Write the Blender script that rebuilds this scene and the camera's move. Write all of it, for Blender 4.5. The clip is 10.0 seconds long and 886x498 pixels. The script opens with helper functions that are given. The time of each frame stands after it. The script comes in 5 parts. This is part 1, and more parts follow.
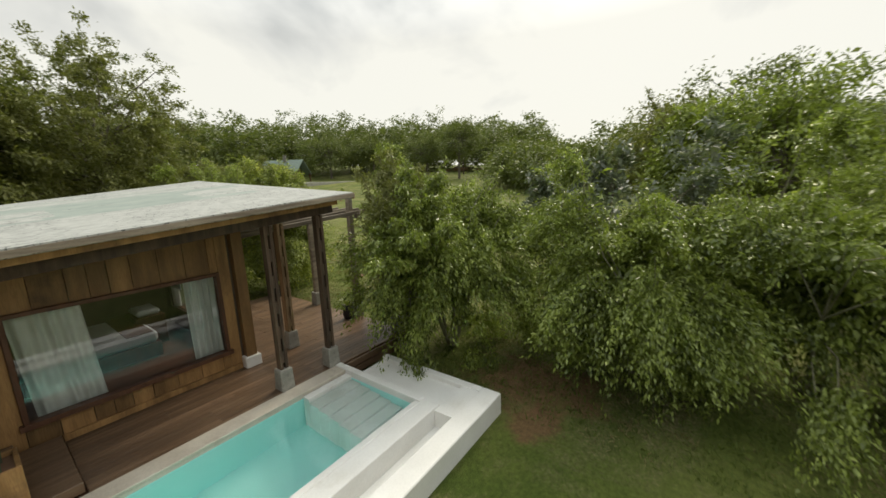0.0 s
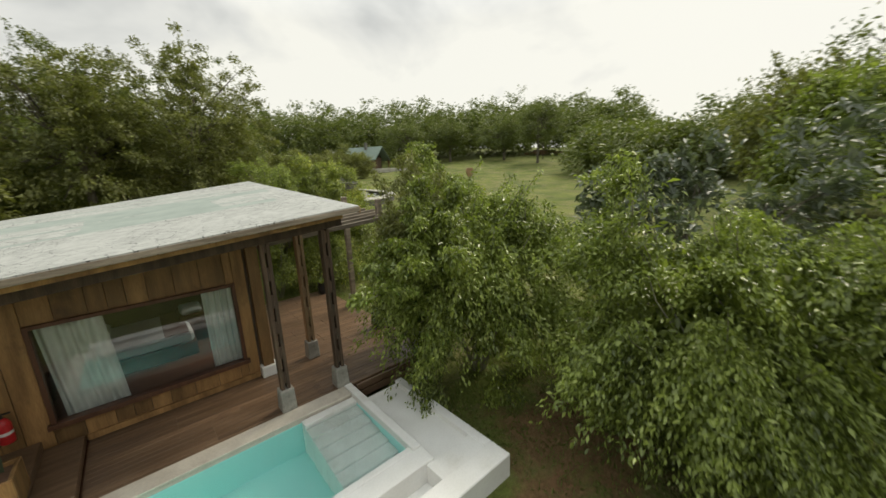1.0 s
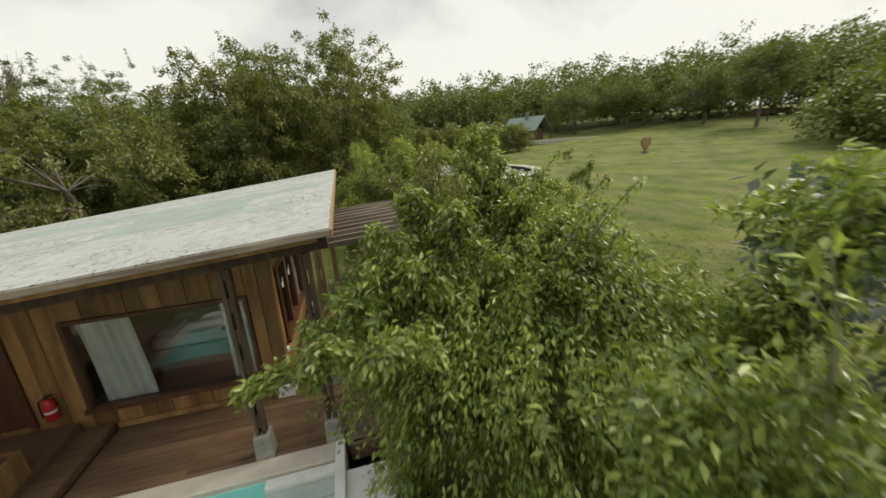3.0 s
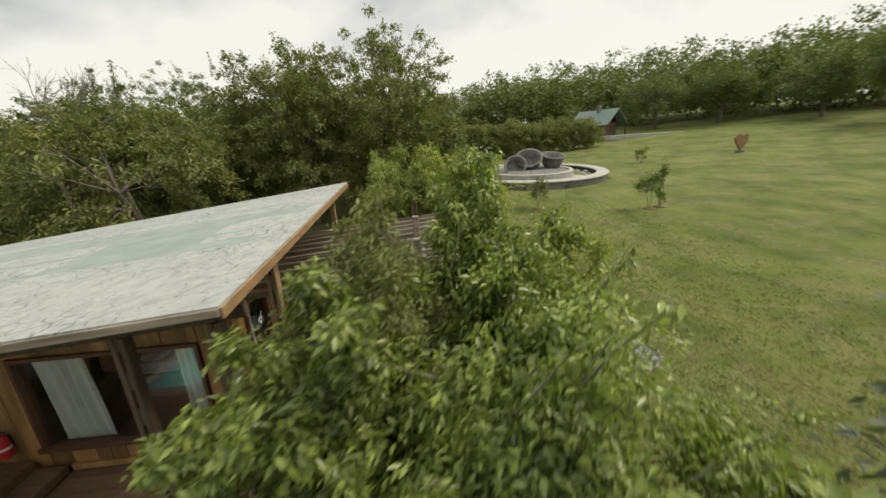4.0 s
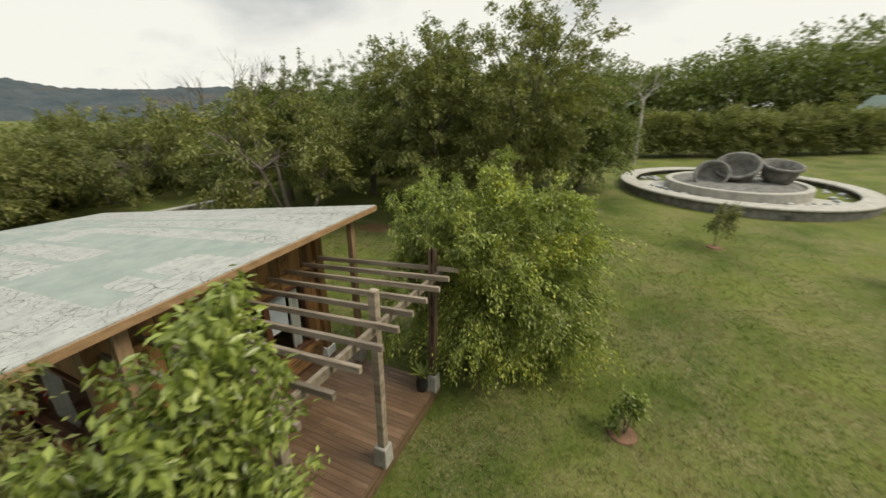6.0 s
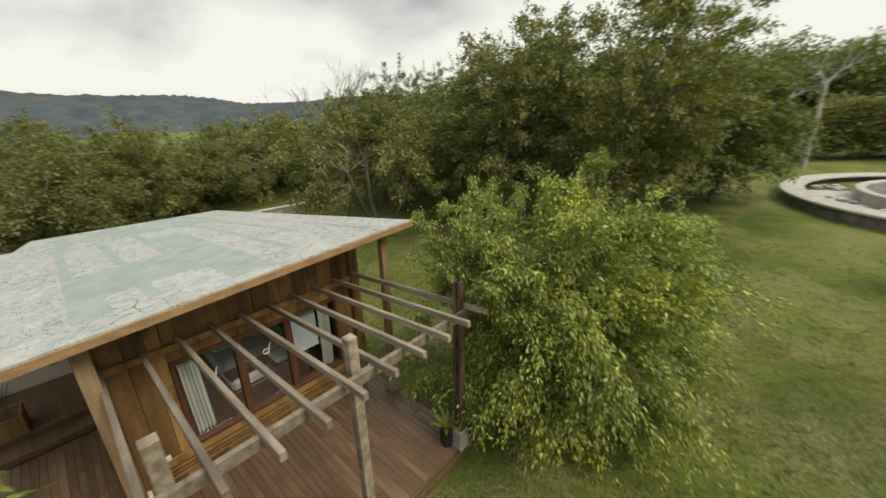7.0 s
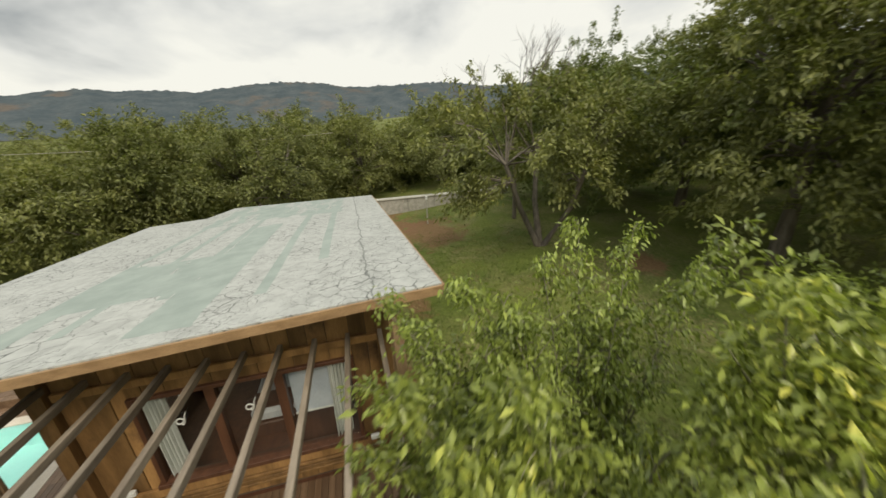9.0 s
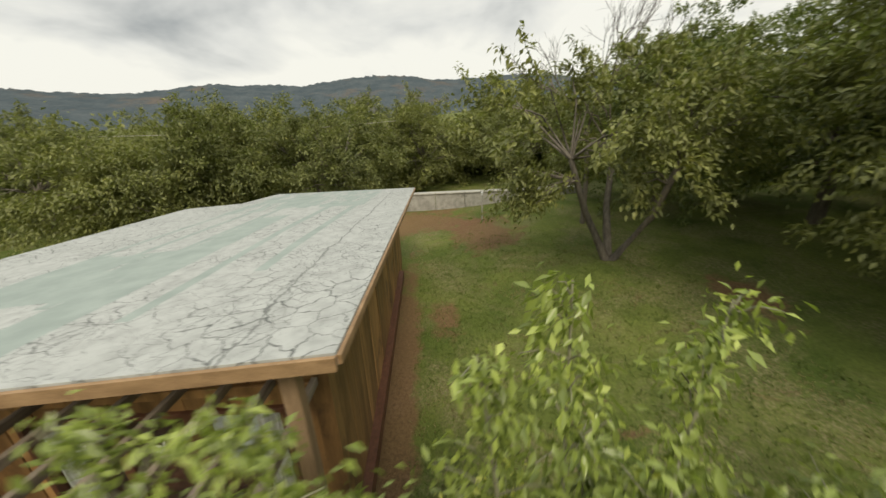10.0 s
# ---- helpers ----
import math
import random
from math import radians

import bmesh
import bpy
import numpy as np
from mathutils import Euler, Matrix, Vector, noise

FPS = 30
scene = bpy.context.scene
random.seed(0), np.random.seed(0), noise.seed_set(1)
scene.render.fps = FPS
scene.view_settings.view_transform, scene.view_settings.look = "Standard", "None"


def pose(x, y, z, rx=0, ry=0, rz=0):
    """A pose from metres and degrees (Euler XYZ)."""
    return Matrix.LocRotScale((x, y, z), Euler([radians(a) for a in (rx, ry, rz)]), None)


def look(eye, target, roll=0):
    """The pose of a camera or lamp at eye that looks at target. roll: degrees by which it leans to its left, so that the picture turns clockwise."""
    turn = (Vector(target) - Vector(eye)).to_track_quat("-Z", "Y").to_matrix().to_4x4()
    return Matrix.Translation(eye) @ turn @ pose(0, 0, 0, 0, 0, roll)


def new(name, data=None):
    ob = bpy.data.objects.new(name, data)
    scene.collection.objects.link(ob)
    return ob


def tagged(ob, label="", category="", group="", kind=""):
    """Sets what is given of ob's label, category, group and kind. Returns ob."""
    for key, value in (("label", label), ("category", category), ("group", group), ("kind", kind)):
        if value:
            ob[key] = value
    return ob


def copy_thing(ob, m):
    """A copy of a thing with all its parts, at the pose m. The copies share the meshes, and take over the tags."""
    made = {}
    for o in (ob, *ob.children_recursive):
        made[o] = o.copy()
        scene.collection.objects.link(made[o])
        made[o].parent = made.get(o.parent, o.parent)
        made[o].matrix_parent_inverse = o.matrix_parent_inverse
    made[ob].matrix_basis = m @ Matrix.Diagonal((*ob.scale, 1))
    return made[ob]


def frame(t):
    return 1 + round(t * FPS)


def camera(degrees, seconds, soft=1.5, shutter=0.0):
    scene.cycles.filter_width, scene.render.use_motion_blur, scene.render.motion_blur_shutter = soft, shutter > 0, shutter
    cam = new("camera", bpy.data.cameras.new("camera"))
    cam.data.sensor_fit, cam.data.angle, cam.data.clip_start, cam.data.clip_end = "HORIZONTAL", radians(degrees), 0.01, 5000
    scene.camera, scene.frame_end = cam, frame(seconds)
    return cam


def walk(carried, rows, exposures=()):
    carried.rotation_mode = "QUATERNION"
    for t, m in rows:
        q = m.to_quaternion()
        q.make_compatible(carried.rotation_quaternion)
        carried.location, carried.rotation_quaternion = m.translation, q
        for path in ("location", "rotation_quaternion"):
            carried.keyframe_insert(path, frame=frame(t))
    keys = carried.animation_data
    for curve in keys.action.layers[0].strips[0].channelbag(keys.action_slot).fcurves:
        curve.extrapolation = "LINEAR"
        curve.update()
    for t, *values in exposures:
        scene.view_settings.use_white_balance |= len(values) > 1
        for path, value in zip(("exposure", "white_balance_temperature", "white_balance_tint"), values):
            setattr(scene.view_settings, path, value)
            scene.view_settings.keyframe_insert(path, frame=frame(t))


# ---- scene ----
cam = camera(102.5, 10.0, 1.5, 0.5)
PATH = [
    (0, (-3.666, -5.38, 3.238), (-2.083, -4.212, 2.876), -2.1),
    (0.5, (-3.013, -5.464, 3.438), (-1.563, -4.147, 3.039), -2.4),
    (1, (-2.257, -5.525, 3.626), (-0.98, -4.048, 3.192), -2.5),
    (1.5, (-1.439, -5.555, 3.782), (-0.378, -3.928, 3.308), -2.2),
    (2, (-0.738, -5.4, 3.845), (0.121, -3.667, 3.336), -2.5),
    (2.5, (-0.005, -5.125, 3.88), (0.65, -3.31, 3.355), -3.1),
    (3, (0.611, -4.541, 3.893), (1.09, -2.676, 3.353), -3.7),
    (4.5, (2.721, -2.658, 4.556), (2.685, -0.742, 3.984), -2.3),
    (5, (3.434, -1.937, 4.836), (3.196, -0.046, 4.229), -0.9),
    (5.5, (4.079, -1.1, 5.098), (3.586, 0.729, 4.455), 0.4),
    (7, (4.906, 1.531, 5.116), (3.65, 2.944, 4.464), -1.3),
    (7.5, (4.8, 2.474, 5.104), (3.336, 3.664, 4.44), -1.7),
    (8, (4.512, 3.348, 5.108), (2.885, 4.295, 4.432), -1.9),
    (8.5, (4.017, 4.219, 5.105), (2.279, 4.919, 4.405), -2.5),
    (9, (3.448, 5.048, 5.111), (1.636, 5.507, 4.398), -2.5),
    (9.5, (2.751, 5.769, 5.062), (0.907, 6.019, 4.329), -2.7),
    (10, (2.034, 6.38, 4.788), (0.173, 6.43, 4.058), -2.3),
]
walk(cam, [(t, look(eye, target, roll)) for t, eye, target, roll in PATH])


# ---- sky and light ----
def sky_light():
    w = bpy.data.worlds.new("overcast_sky")
    scene.world = w
    w.use_nodes = True
    nt = w.node_tree
    nt.nodes.clear()
    N, Lk = nt.nodes.new, nt.links.new
    out, bg = N("ShaderNodeOutputWorld"), N("ShaderNodeBackground")
    sky = N("ShaderNodeTexSky")
    sky.sky_type = 'NISHITA'
    sky.sun_disc = False
    sky.sun_elevation, sky.sun_rotation = SUN_ELEV, SUN_ROT
    sky.air_density, sky.dust_density = 1.2, 3.0
    tc = N("ShaderNodeTexCoord")
    sep = N("ShaderNodeSeparateXYZ")
    Lk(tc.outputs["Generated"], sep.inputs[0])
    # cloud deck: directions projected on a flat layer, so that clouds flatten to the horizon
    zc = N("ShaderNodeMath"); zc.operation = 'MAXIMUM'; zc.inputs[1].default_value = 0.0
    Lk(sep.outputs[2], zc.inputs[0])
    za = N("ShaderNodeMath"); za.operation = 'ADD'; za.inputs[1].default_value = 0.45
    Lk(zc.outputs[0], za.inputs[0])
    dv = N("ShaderNodeVectorMath"); dv.operation = 'DIVIDE'
    cz = N("ShaderNodeCombineXYZ")
    for i in range(3):
        Lk(za.outputs[0], cz.inputs[i])
    Lk(tc.outputs["Generated"], dv.inputs[0]); Lk(cz.outputs[0], dv.inputs[1])
    n1 = N("ShaderNodeTexNoise"); n1.inputs["Scale"].default_value = 2.1; n1.inputs["Detail"].default_value = 5
    n1.inputs["Roughness"].default_value = 0.5; n1.inputs["Distortion"].default_value = 0.25
    Lk(dv.outputs[0], n1.inputs["Vector"])
    # thicker towards -x, thin and bright towards +x
    mx = N("ShaderNodeMath"); mx.operation = 'MULTIPLY_ADD'; mx.inputs[1].default_value = 0.14; mx.inputs[2].default_value = 0.28
    Lk(sep.outputs[0], mx.inputs[0])
    mz = N("ShaderNodeMath"); mz.operation = 'MULTIPLY_ADD'; mz.inputs[1].default_value = -1.05
    Lk(zc.outputs[0], mz.inputs[0]); Lk(mx.outputs[0], mz.inputs[2])
    ad = N("ShaderNodeMath"); ad.operation = 'ADD'
    Lk(n1.outputs["Fac"], ad.inputs[0]); Lk(mz.outputs[0], ad.inputs[1])
    cr = N("ShaderNodeValToRGB")
    cr.color_ramp.elements[0].position, cr.color_ramp.elements[0].color = 0.20, (0.40, 0.42, 0.415, 1)
    cr.color_ramp.elements[1].position, cr.color_ramp.elements[1].color = 0.54, (0.98, 0.965, 0.87, 1)
    e = cr.color_ramp.elements.new(0.40); e.color = (0.79, 0.79, 0.74, 1)
    Lk(ad.outputs[0], cr.inputs[0])
    sc = N("ShaderNodeVectorMath"); sc.operation = 'SCALE'; sc.inputs[3].default_value = 0.08
    Lk(sky.outputs[0], sc.inputs[0])
    zb = N("ShaderNodeMath"); zb.operation = 'SUBTRACT'; zb.inputs[1].default_value = 0.34; zb.use_clamp = True
    Lk(zc.outputs[0], zb.inputs[0])
    zm = N("ShaderNodeMath"); zm.operation = 'MULTIPLY_ADD'; zm.inputs[1].default_value = 4.15; zm.inputs[2].default_value = 1.0
    Lk(zb.outputs[0], zm.inputs[0])
    br = N("ShaderNodeVectorMath"); br.operation = 'SCALE'
    Lk(cr.outputs[0], br.inputs[0]); Lk(zm.outputs[0], br.inputs[3])
    mix = N("ShaderNodeMix"); mix.data_type = 'RGBA'; mix.inputs[0].default_value = 0.93
    Lk(sc.outputs[0], mix.inputs[6]); Lk(br.outputs[0], mix.inputs[7])
    Lk(mix.outputs[2], bg.inputs[0])
    bg.inputs[1].default_value = 1.0
    Lk(bg.outputs[0], out.inputs[0])
    sun = bpy.data.lights.new("sun", 'SUN')
    sun.energy, sun.angle, sun.color = 2.6, radians(22), (1.0, 0.90, 0.72)
    so = new("sun", sun)
    so.rotation_euler = (math.pi / 2 - SUN_ELEV, 0, math.pi - SUN_ROT)


SUN_ELEV, SUN_ROT = radians(48), radians(80)
sky_light()


# ---- materials ----
def material(name):
    m = bpy.data.materials.new(name)
    m.use_nodes = True
    nt = m.node_tree
    return m, nt, nt.nodes["Principled BSDF"], nt.nodes.new, nt.links.new


def surface(name, c1, c2, scale=4.0, rough=0.7, bump=0.2, fine=40.0, stretch=(1, 1, 1), island=0.0, metal=0.0, spec=0.4, c3=None, t3=0.62, grain=0.5):
    """Two colours mixed by large noise, fine grain as bump, optional third colour for stains, optional shift per piece."""
    m, nt, b, N, Lk = material(name)
    tc, mp = N("ShaderNodeTexCoord"), N("ShaderNodeMapping")
    mp.inputs["Scale"].default_value = stretch
    Lk(tc.outputs["Object"], mp.inputs[0])
    n = N("ShaderNodeTexNoise"); n.inputs["Scale"].default_value = scale; n.inputs["Detail"].default_value = 8
    Lk(mp.outputs[0], n.inputs["Vector"])
    r = N("ShaderNodeValToRGB")
    r.color_ramp.elements[0].position, r.color_ramp.elements[0].color = 0.32, (*c1, 1)
    r.color_ramp.elements[1].position, r.color_ramp.elements[1].color = 0.68, (*c2, 1)
    Lk(n.outputs["Fac"], r.inputs[0])
    col = r.outputs[0]
    f = N("ShaderNodeTexNoise"); f.inputs["Scale"].default_value = fine; f.inputs["Detail"].default_value = 5
    Lk(mp.outputs[0], f.inputs["Vector"])
    if c3:
        s = N("ShaderNodeTexNoise"); s.inputs["Scale"].default_value = scale * 0.37; s.inputs["Detail"].default_value = 9
        s.inputs["Roughness"].default_value = 0.65
        Lk(tc.outputs["Object"], s.inputs["Vector"])
        sr = N("ShaderNodeValToRGB")
        sr.color_ramp.elements[0].position, sr.color_ramp.elements[1].position = t3 - 0.06, t3 + 0.06
        Lk(s.outputs["Fac"], sr.inputs[0])
        mx = N("ShaderNodeMix"); mx.data_type = 'RGBA'
        Lk(sr.outputs[0], mx.inputs[0]); Lk(col, mx.inputs[6]); mx.inputs[7].default_value = (*c3, 1)
        col = mx.outputs[2]
    g = N("ShaderNodeMix"); g.data_type = 'RGBA'; g.blend_type = 'MULTIPLY'; g.inputs[0].default_value = grain
    gr = N("ShaderNodeValToRGB")
    gr.color_ramp.elements[0].position, gr.color_ramp.elements[0].color = 0.3, (0.55, 0.55, 0.55, 1)
    gr.color_ramp.elements[1].position, gr.color_ramp.elements[1].color = 0.6, (1, 1, 1, 1)
    Lk(f.outputs["Fac"], gr.inputs[0]); Lk(col, g.inputs[6]); Lk(gr.outputs[0], g.inputs[7])
    col = g.outputs[2]
    if island:
        oi = N("ShaderNodeObjectInfo")
        mr = N("ShaderNodeMapRange"); mr.inputs[3].default_value, mr.inputs[4].default_value = 1 - island, 1 + island
        Lk(oi.outputs["Random"], mr.inputs[0])
        vs = N("ShaderNodeVectorMath"); vs.operation = 'SCALE'
        Lk(col, vs.inputs[0]); Lk(mr.outputs[0], vs.inputs[3])
        col = vs.outputs[0]
        Lk(oi.outputs["Random"], mp.inputs["Location"])
    Lk(col, b.inputs["Base Color"])
    b.inputs["Roughness"].default_value, b.inputs["Metallic"].default_value = rough, metal
    b.inputs["Specular IOR Level"].default_value = spec
    bp = N("ShaderNodeBump"); bp.inputs["Strength"].default_value = bump; bp.inputs["Distance"].default_value = 0.01
    Lk(f.outputs["Fac"], bp.inputs["Height"]); Lk(bp.outputs[0], b.inputs["Normal"])
    return m


def leaf_material(name, dark, light, tip, share=0.12, gloss=0.38):
    """Leaves: a shade for each leaf, larger patches over the crown, some light let through."""
    m, nt, b, N, Lk = material(name)
    geo, tc = N("ShaderNodeNewGeometry"), N("ShaderNodeTexCoord")
    r = N("ShaderNodeValToRGB")
    r.color_ramp.elements[0].position, r.color_ramp.elements[0].color = 0.0, (*dark, 1)
    r.color_ramp.elements[1].position, r.color_ramp.elements[1].color = 1.0 - share, (*light, 1)
    e = r.color_ramp.elements.new(1.0); e.color = (*tip, 1)
    n = N("ShaderNodeTexNoise"); n.inputs["Scale"].default_value = 0.8; n.inputs["Detail"].default_value = 3
    Lk(tc.outputs["Object"], n.inputs["Vector"])
    a = N("ShaderNodeMath"); a.operation = 'MULTIPLY_ADD'; a.inputs[1].default_value = 0.55
    s = N("ShaderNodeMath"); s.operation = 'MULTIPLY_ADD'; s.inputs[1].default_value = 1.1; s.inputs[2].default_value = -0.32
    Lk(n.outputs["Fac"], s.inputs[0])
    Lk(geo.outputs["Random Per Island"], a.inputs[0]); Lk(s.outputs[0], a.inputs[2])
    Lk(a.outputs[0], r.inputs[0])
    Lk(r.outputs[0], b.inputs["Base Color"])
    b.inputs["Roughness"].default_value = gloss
    b.inputs["Specular IOR Level"].default_value = 0.45
    tr = N("ShaderNodeBsdfTranslucent")
    br = N("ShaderNodeVectorMath"); br.operation = 'MULTIPLY'; br.inputs[1].default_value = (1.1, 1.25, 0.6)
    Lk(r.outputs[0], br.inputs[0]); Lk(br.outputs[0], tr.inputs[0])
    ms = N("ShaderNodeMixShader"); ms.inputs[0].default_value = 0.32
    Lk(b.outputs[0], ms.inputs[1]); Lk(tr.outputs[0], ms.inputs[2])
    Lk(ms.outputs[0], nt.nodes["Material Output"].inputs[0])
    return m


def grass_material():
    m, nt, b, N, Lk = material("lawn")
    tc = N("ShaderNodeTexCoord")

    def noise_at(scale, detail=6, rough=0.6, dist=0.0):
        n = N("ShaderNodeTexNoise"); n.inputs["Scale"].default_value = scale; n.inputs["Detail"].default_value = detail
        n.inputs["Roughness"].default_value = rough; n.inputs["Distortion"].default_value = dist
        Lk(tc.outputs["Object"], n.inputs["Vector"])
        return n.outputs["Fac"]

    def ramp(fac, p0, c0, p1, c1):
        r = N("ShaderNodeValToRGB")
        r.color_ramp.elements[0].position, r.color_ramp.elements[0].color = p0, (*c0, 1)
        r.color_ramp.elements[1].position, r.color_ramp.elements[1].color = p1, (*c1, 1)
        Lk(fac, r.inputs[0])
        return r.outputs[0]

    def mixed(fac, a, c):
        x = N("ShaderNodeMix"); x.data_type = 'RGBA'
        Lk(fac, x.inputs[0]); Lk(a, x.inputs[6])
        if isinstance(c, tuple):
            x.inputs[7].default_value = (*c, 1)
        else:
            Lk(c, x.inputs[7])
        return x.outputs[2]

    green = ramp(noise_at(0.35, 8), 0.35, (0.078, 0.112, 0.020), 0.65, (0.178, 0.202, 0.046))
    dry = ramp(noise_at(9.0, 6, 0.7), 0.4, (0.20, 0.17, 0.08), 0.62, (0.34, 0.28, 0.16))
    blade = ramp(noise_at(22.0, 6, 0.75), 0.42, (0, 0, 0), 0.60, (0.9, 0.9, 0.9))
    patch = ramp(noise_at(0.5, 9, 0.72, 0.6), 0.44, (0, 0, 0), 0.60, (1, 1, 1))
    x = N("ShaderNodeMath"); x.operation = 'MULTIPLY'
    Lk(blade, x.inputs[0]); Lk(patch, x.inputs[1])
    c = mixed(x.outputs[0], green, dry)
    soil = ramp(noise_at(0.33, 10, 0.75, 0.9), 0.62, (0, 0, 0), 0.69, (0.8, 0.8, 0.8))
    # bare soil: a worn strip along the cabin's back wall, under the hedge and at the foot of the big tree
    sp = N("ShaderNodeSeparateXYZ"); Lk(tc.outputs["Object"], sp.inputs[0])
    wob = noise_at(1.1, 8, 0.7, 0.5)

    def worn(cx, cy, rx, ry):
        a = N("ShaderNodeMath"); a.operation = 'MULTIPLY_ADD'; a.inputs[1].default_value, a.inputs[2].default_value = 1 / rx, -cx / rx
        d = N("ShaderNodeMath"); d.operation = 'MULTIPLY_ADD'; d.inputs[1].default_value, d.inputs[2].default_value = 1 / ry, -cy / ry
        Lk(sp.outputs[0], a.inputs[0]); Lk(sp.outputs[1], d.inputs[0])
        q = N("ShaderNodeCombineXYZ"); Lk(a.outputs[0], q.inputs[0]); Lk(d.outputs[0], q.inputs[1])
        ln = N("ShaderNodeVectorMath"); ln.operation = 'LENGTH'; Lk(q.outputs[0], ln.inputs[0])
        s = N("ShaderNodeMath"); s.operation = 'MULTIPLY_ADD'; s.inputs[1].default_value = 2.6
        Lk(wob, s.inputs[0]); Lk(ln.outputs["Value"], s.inputs[2])
        k = N("ShaderNodeMath"); k.operation = 'MULTIPLY'; k.inputs[1].default_value = 0.3
        Lk(s.outputs[0], k.inputs[0])
        return ramp(k.outputs[0], 0.58, (0.8, 0.8, 0.8), 0.70, (0, 0, 0))

    for spot in ((-4.6, 5.55, 5.6, 0.5), (-6.0, 6.6, 0.9, 0.5), (2.0, -3.0, 1.0, 1.3), (-5.3, 14.0, 1.3, 0.7), (0.95, -3.6, 0.55, 0.5), (-12.5, 8.5, 2.6, 1.6), (-14.8, 5.5, 2.2, 3.5)):
        c = mixed(worn(*spot), c, (0.21, 0.115, 0.062))
    c = mixed(soil, c, (0.19, 0.105, 0.06))
    fine = ramp(noise_at(14.0, 9, 0.8), 0.34, (0.42, 0.42, 0.42), 0.62, (1.12, 1.12, 1.12))
    g = N("ShaderNodeMix"); g.data_type = 'RGBA'; g.blend_type = 'MULTIPLY'; g.inputs[0].default_value = 0.8
    Lk(c, g.inputs[6]); Lk(fine, g.inputs[7])
    Lk(g.outputs[2], b.inputs["Base Color"])
    b.inputs["Roughness"].default_value = 0.9
    b.inputs["Specular IOR Level"].default_value = 0.15
    bp = N("ShaderNodeBump"); bp.inputs["Strength"].default_value = 0.7; bp.inputs["Distance"].default_value = 0.05
    Lk(noise_at(30.0, 6, 0.75), bp.inputs["Height"]); Lk(bp.outputs[0], b.inputs["Normal"])
    return m


def roof_material():
    """White waterproof coat over pale green sheet: worn green bands along the roof, and a net of cracks."""
    m, nt, b, N, Lk = material("roof_coating")
    tc = N("ShaderNodeTexCoord")
    sp = N("ShaderNodeSeparateXYZ"); Lk(tc.outputs["Object"], sp.inputs[0])

    def noise_at(scale, detail=6, rough=0.6, dist=0.0, stretch=(1, 1, 1)):
        mp = N("ShaderNodeMapping"); mp.inputs["Scale"].default_value = stretch
        Lk(tc.outputs["Object"], mp.inputs[0])
        n = N("ShaderNodeTexNoise"); n.inputs["Scale"].default_value = scale; n.inputs["Detail"].default_value = detail
        n.inputs["Roughness"].default_value = rough; n.inputs["Distortion"].default_value = dist
        Lk(mp.outputs[0], n.inputs["Vector"])
        return n

    def mth(op, a, c=None, d=None):
        x = N("ShaderNodeMath"); x.operation = op
        for i, v in enumerate((a, c, d)):
            if v is None:
                continue
            if isinstance(v, (int, float)):
                x.inputs[i].default_value = v
            else:
                Lk(v, x.inputs[i])
        return x.outputs[0]

    wob = noise_at(1.6, 8, 0.7)
    w = mth('MULTIPLY_ADD', wob.outputs["Fac"], 0.7, -0.35)

    def band(coord, centre, half, wobble=1.0):
        d = mth('ABSOLUTE', mth('SUBTRACT', mth('MULTIPLY_ADD', w, wobble, coord), centre))
        return mth('LESS_THAN', d, half)

    X, Y = sp.outputs[0], sp.outputs[1]
    def patch(x0, x1, y0, y1, wob=0.35):
        return mth('MULTIPLY', band(X, (x0 + x1) / 2, (x1 - x0) / 2, wob), band(Y, (y0 + y1) / 2, (y1 - y0) / 2, wob * 0.6))

    streak = noise_at(2.2, 7, 0.65, 0, (0.35, 1.6, 1))
    green = mth('MULTIPLY', patch(-10.4, -6.3, 1.3, 4.75, 0.9), mth('GREATER_THAN', streak.outputs["Fac"], 0.45))
    for b4 in ((-2.85, -1.05, 1.42, 3.4), (-5.2, 0.1, 2.88, 3.45), (-3.0, -0.2, 1.38, 1.72)):
        green = mth('MAXIMUM', green, patch(*b4))
    green = mth('MULTIPLY', green, mth('GREATER_THAN', streak.outputs["Fac"], 0.34))
    for cy, xa in ((1.45, -0.75), (2.13, -0.3), (2.79, -0.9), (3.95, -0.4), (4.56, -1.4)):
        green = mth('MAXIMUM', green, patch(-7.4, xa, cy - 0.07, cy + 0.07, 0.12))
    # cracks
    wv = noise_at(2.5, 5, 0.6)
    vm = N("ShaderNodeVectorMath"); vm.operation = 'MULTIPLY_ADD'; vm.inputs[1].default_value = (0.35, 0.35, 0)
    Lk(wv.outputs["Color"], vm.inputs[0]); Lk(tc.outputs["Object"], vm.inputs[2])
    flat = N("ShaderNodeMapping"); flat.inputs["Scale"].default_value = (1.0, 1.0, 0.0)
    Lk(vm.outputs[0], flat.inputs[0])
    v = N("ShaderNodeTexVoronoi"); v.feature = 'DISTANCE_TO_EDGE'; v.voronoi_dimensions = '2D'; v.inputs["Scale"].default_value = 4.2
    Lk(flat.outputs[0], v.inputs["Vector"])
    v2 = N("ShaderNodeTexVoronoi"); v2.feature = 'DISTANCE_TO_EDGE'; v2.voronoi_dimensions = '2D'; v2.inputs["Scale"].default_value = 10.0
    Lk(flat.outputs[0], v2.inputs["Vector"])
    sparse = noise_at(0.9, 5, 0.6)
    width = mth('MULTIPLY_ADD', sparse.outputs["Fac"], 0.13, -0.052)
    crack = mth('LESS_THAN', v.outputs[0], width)
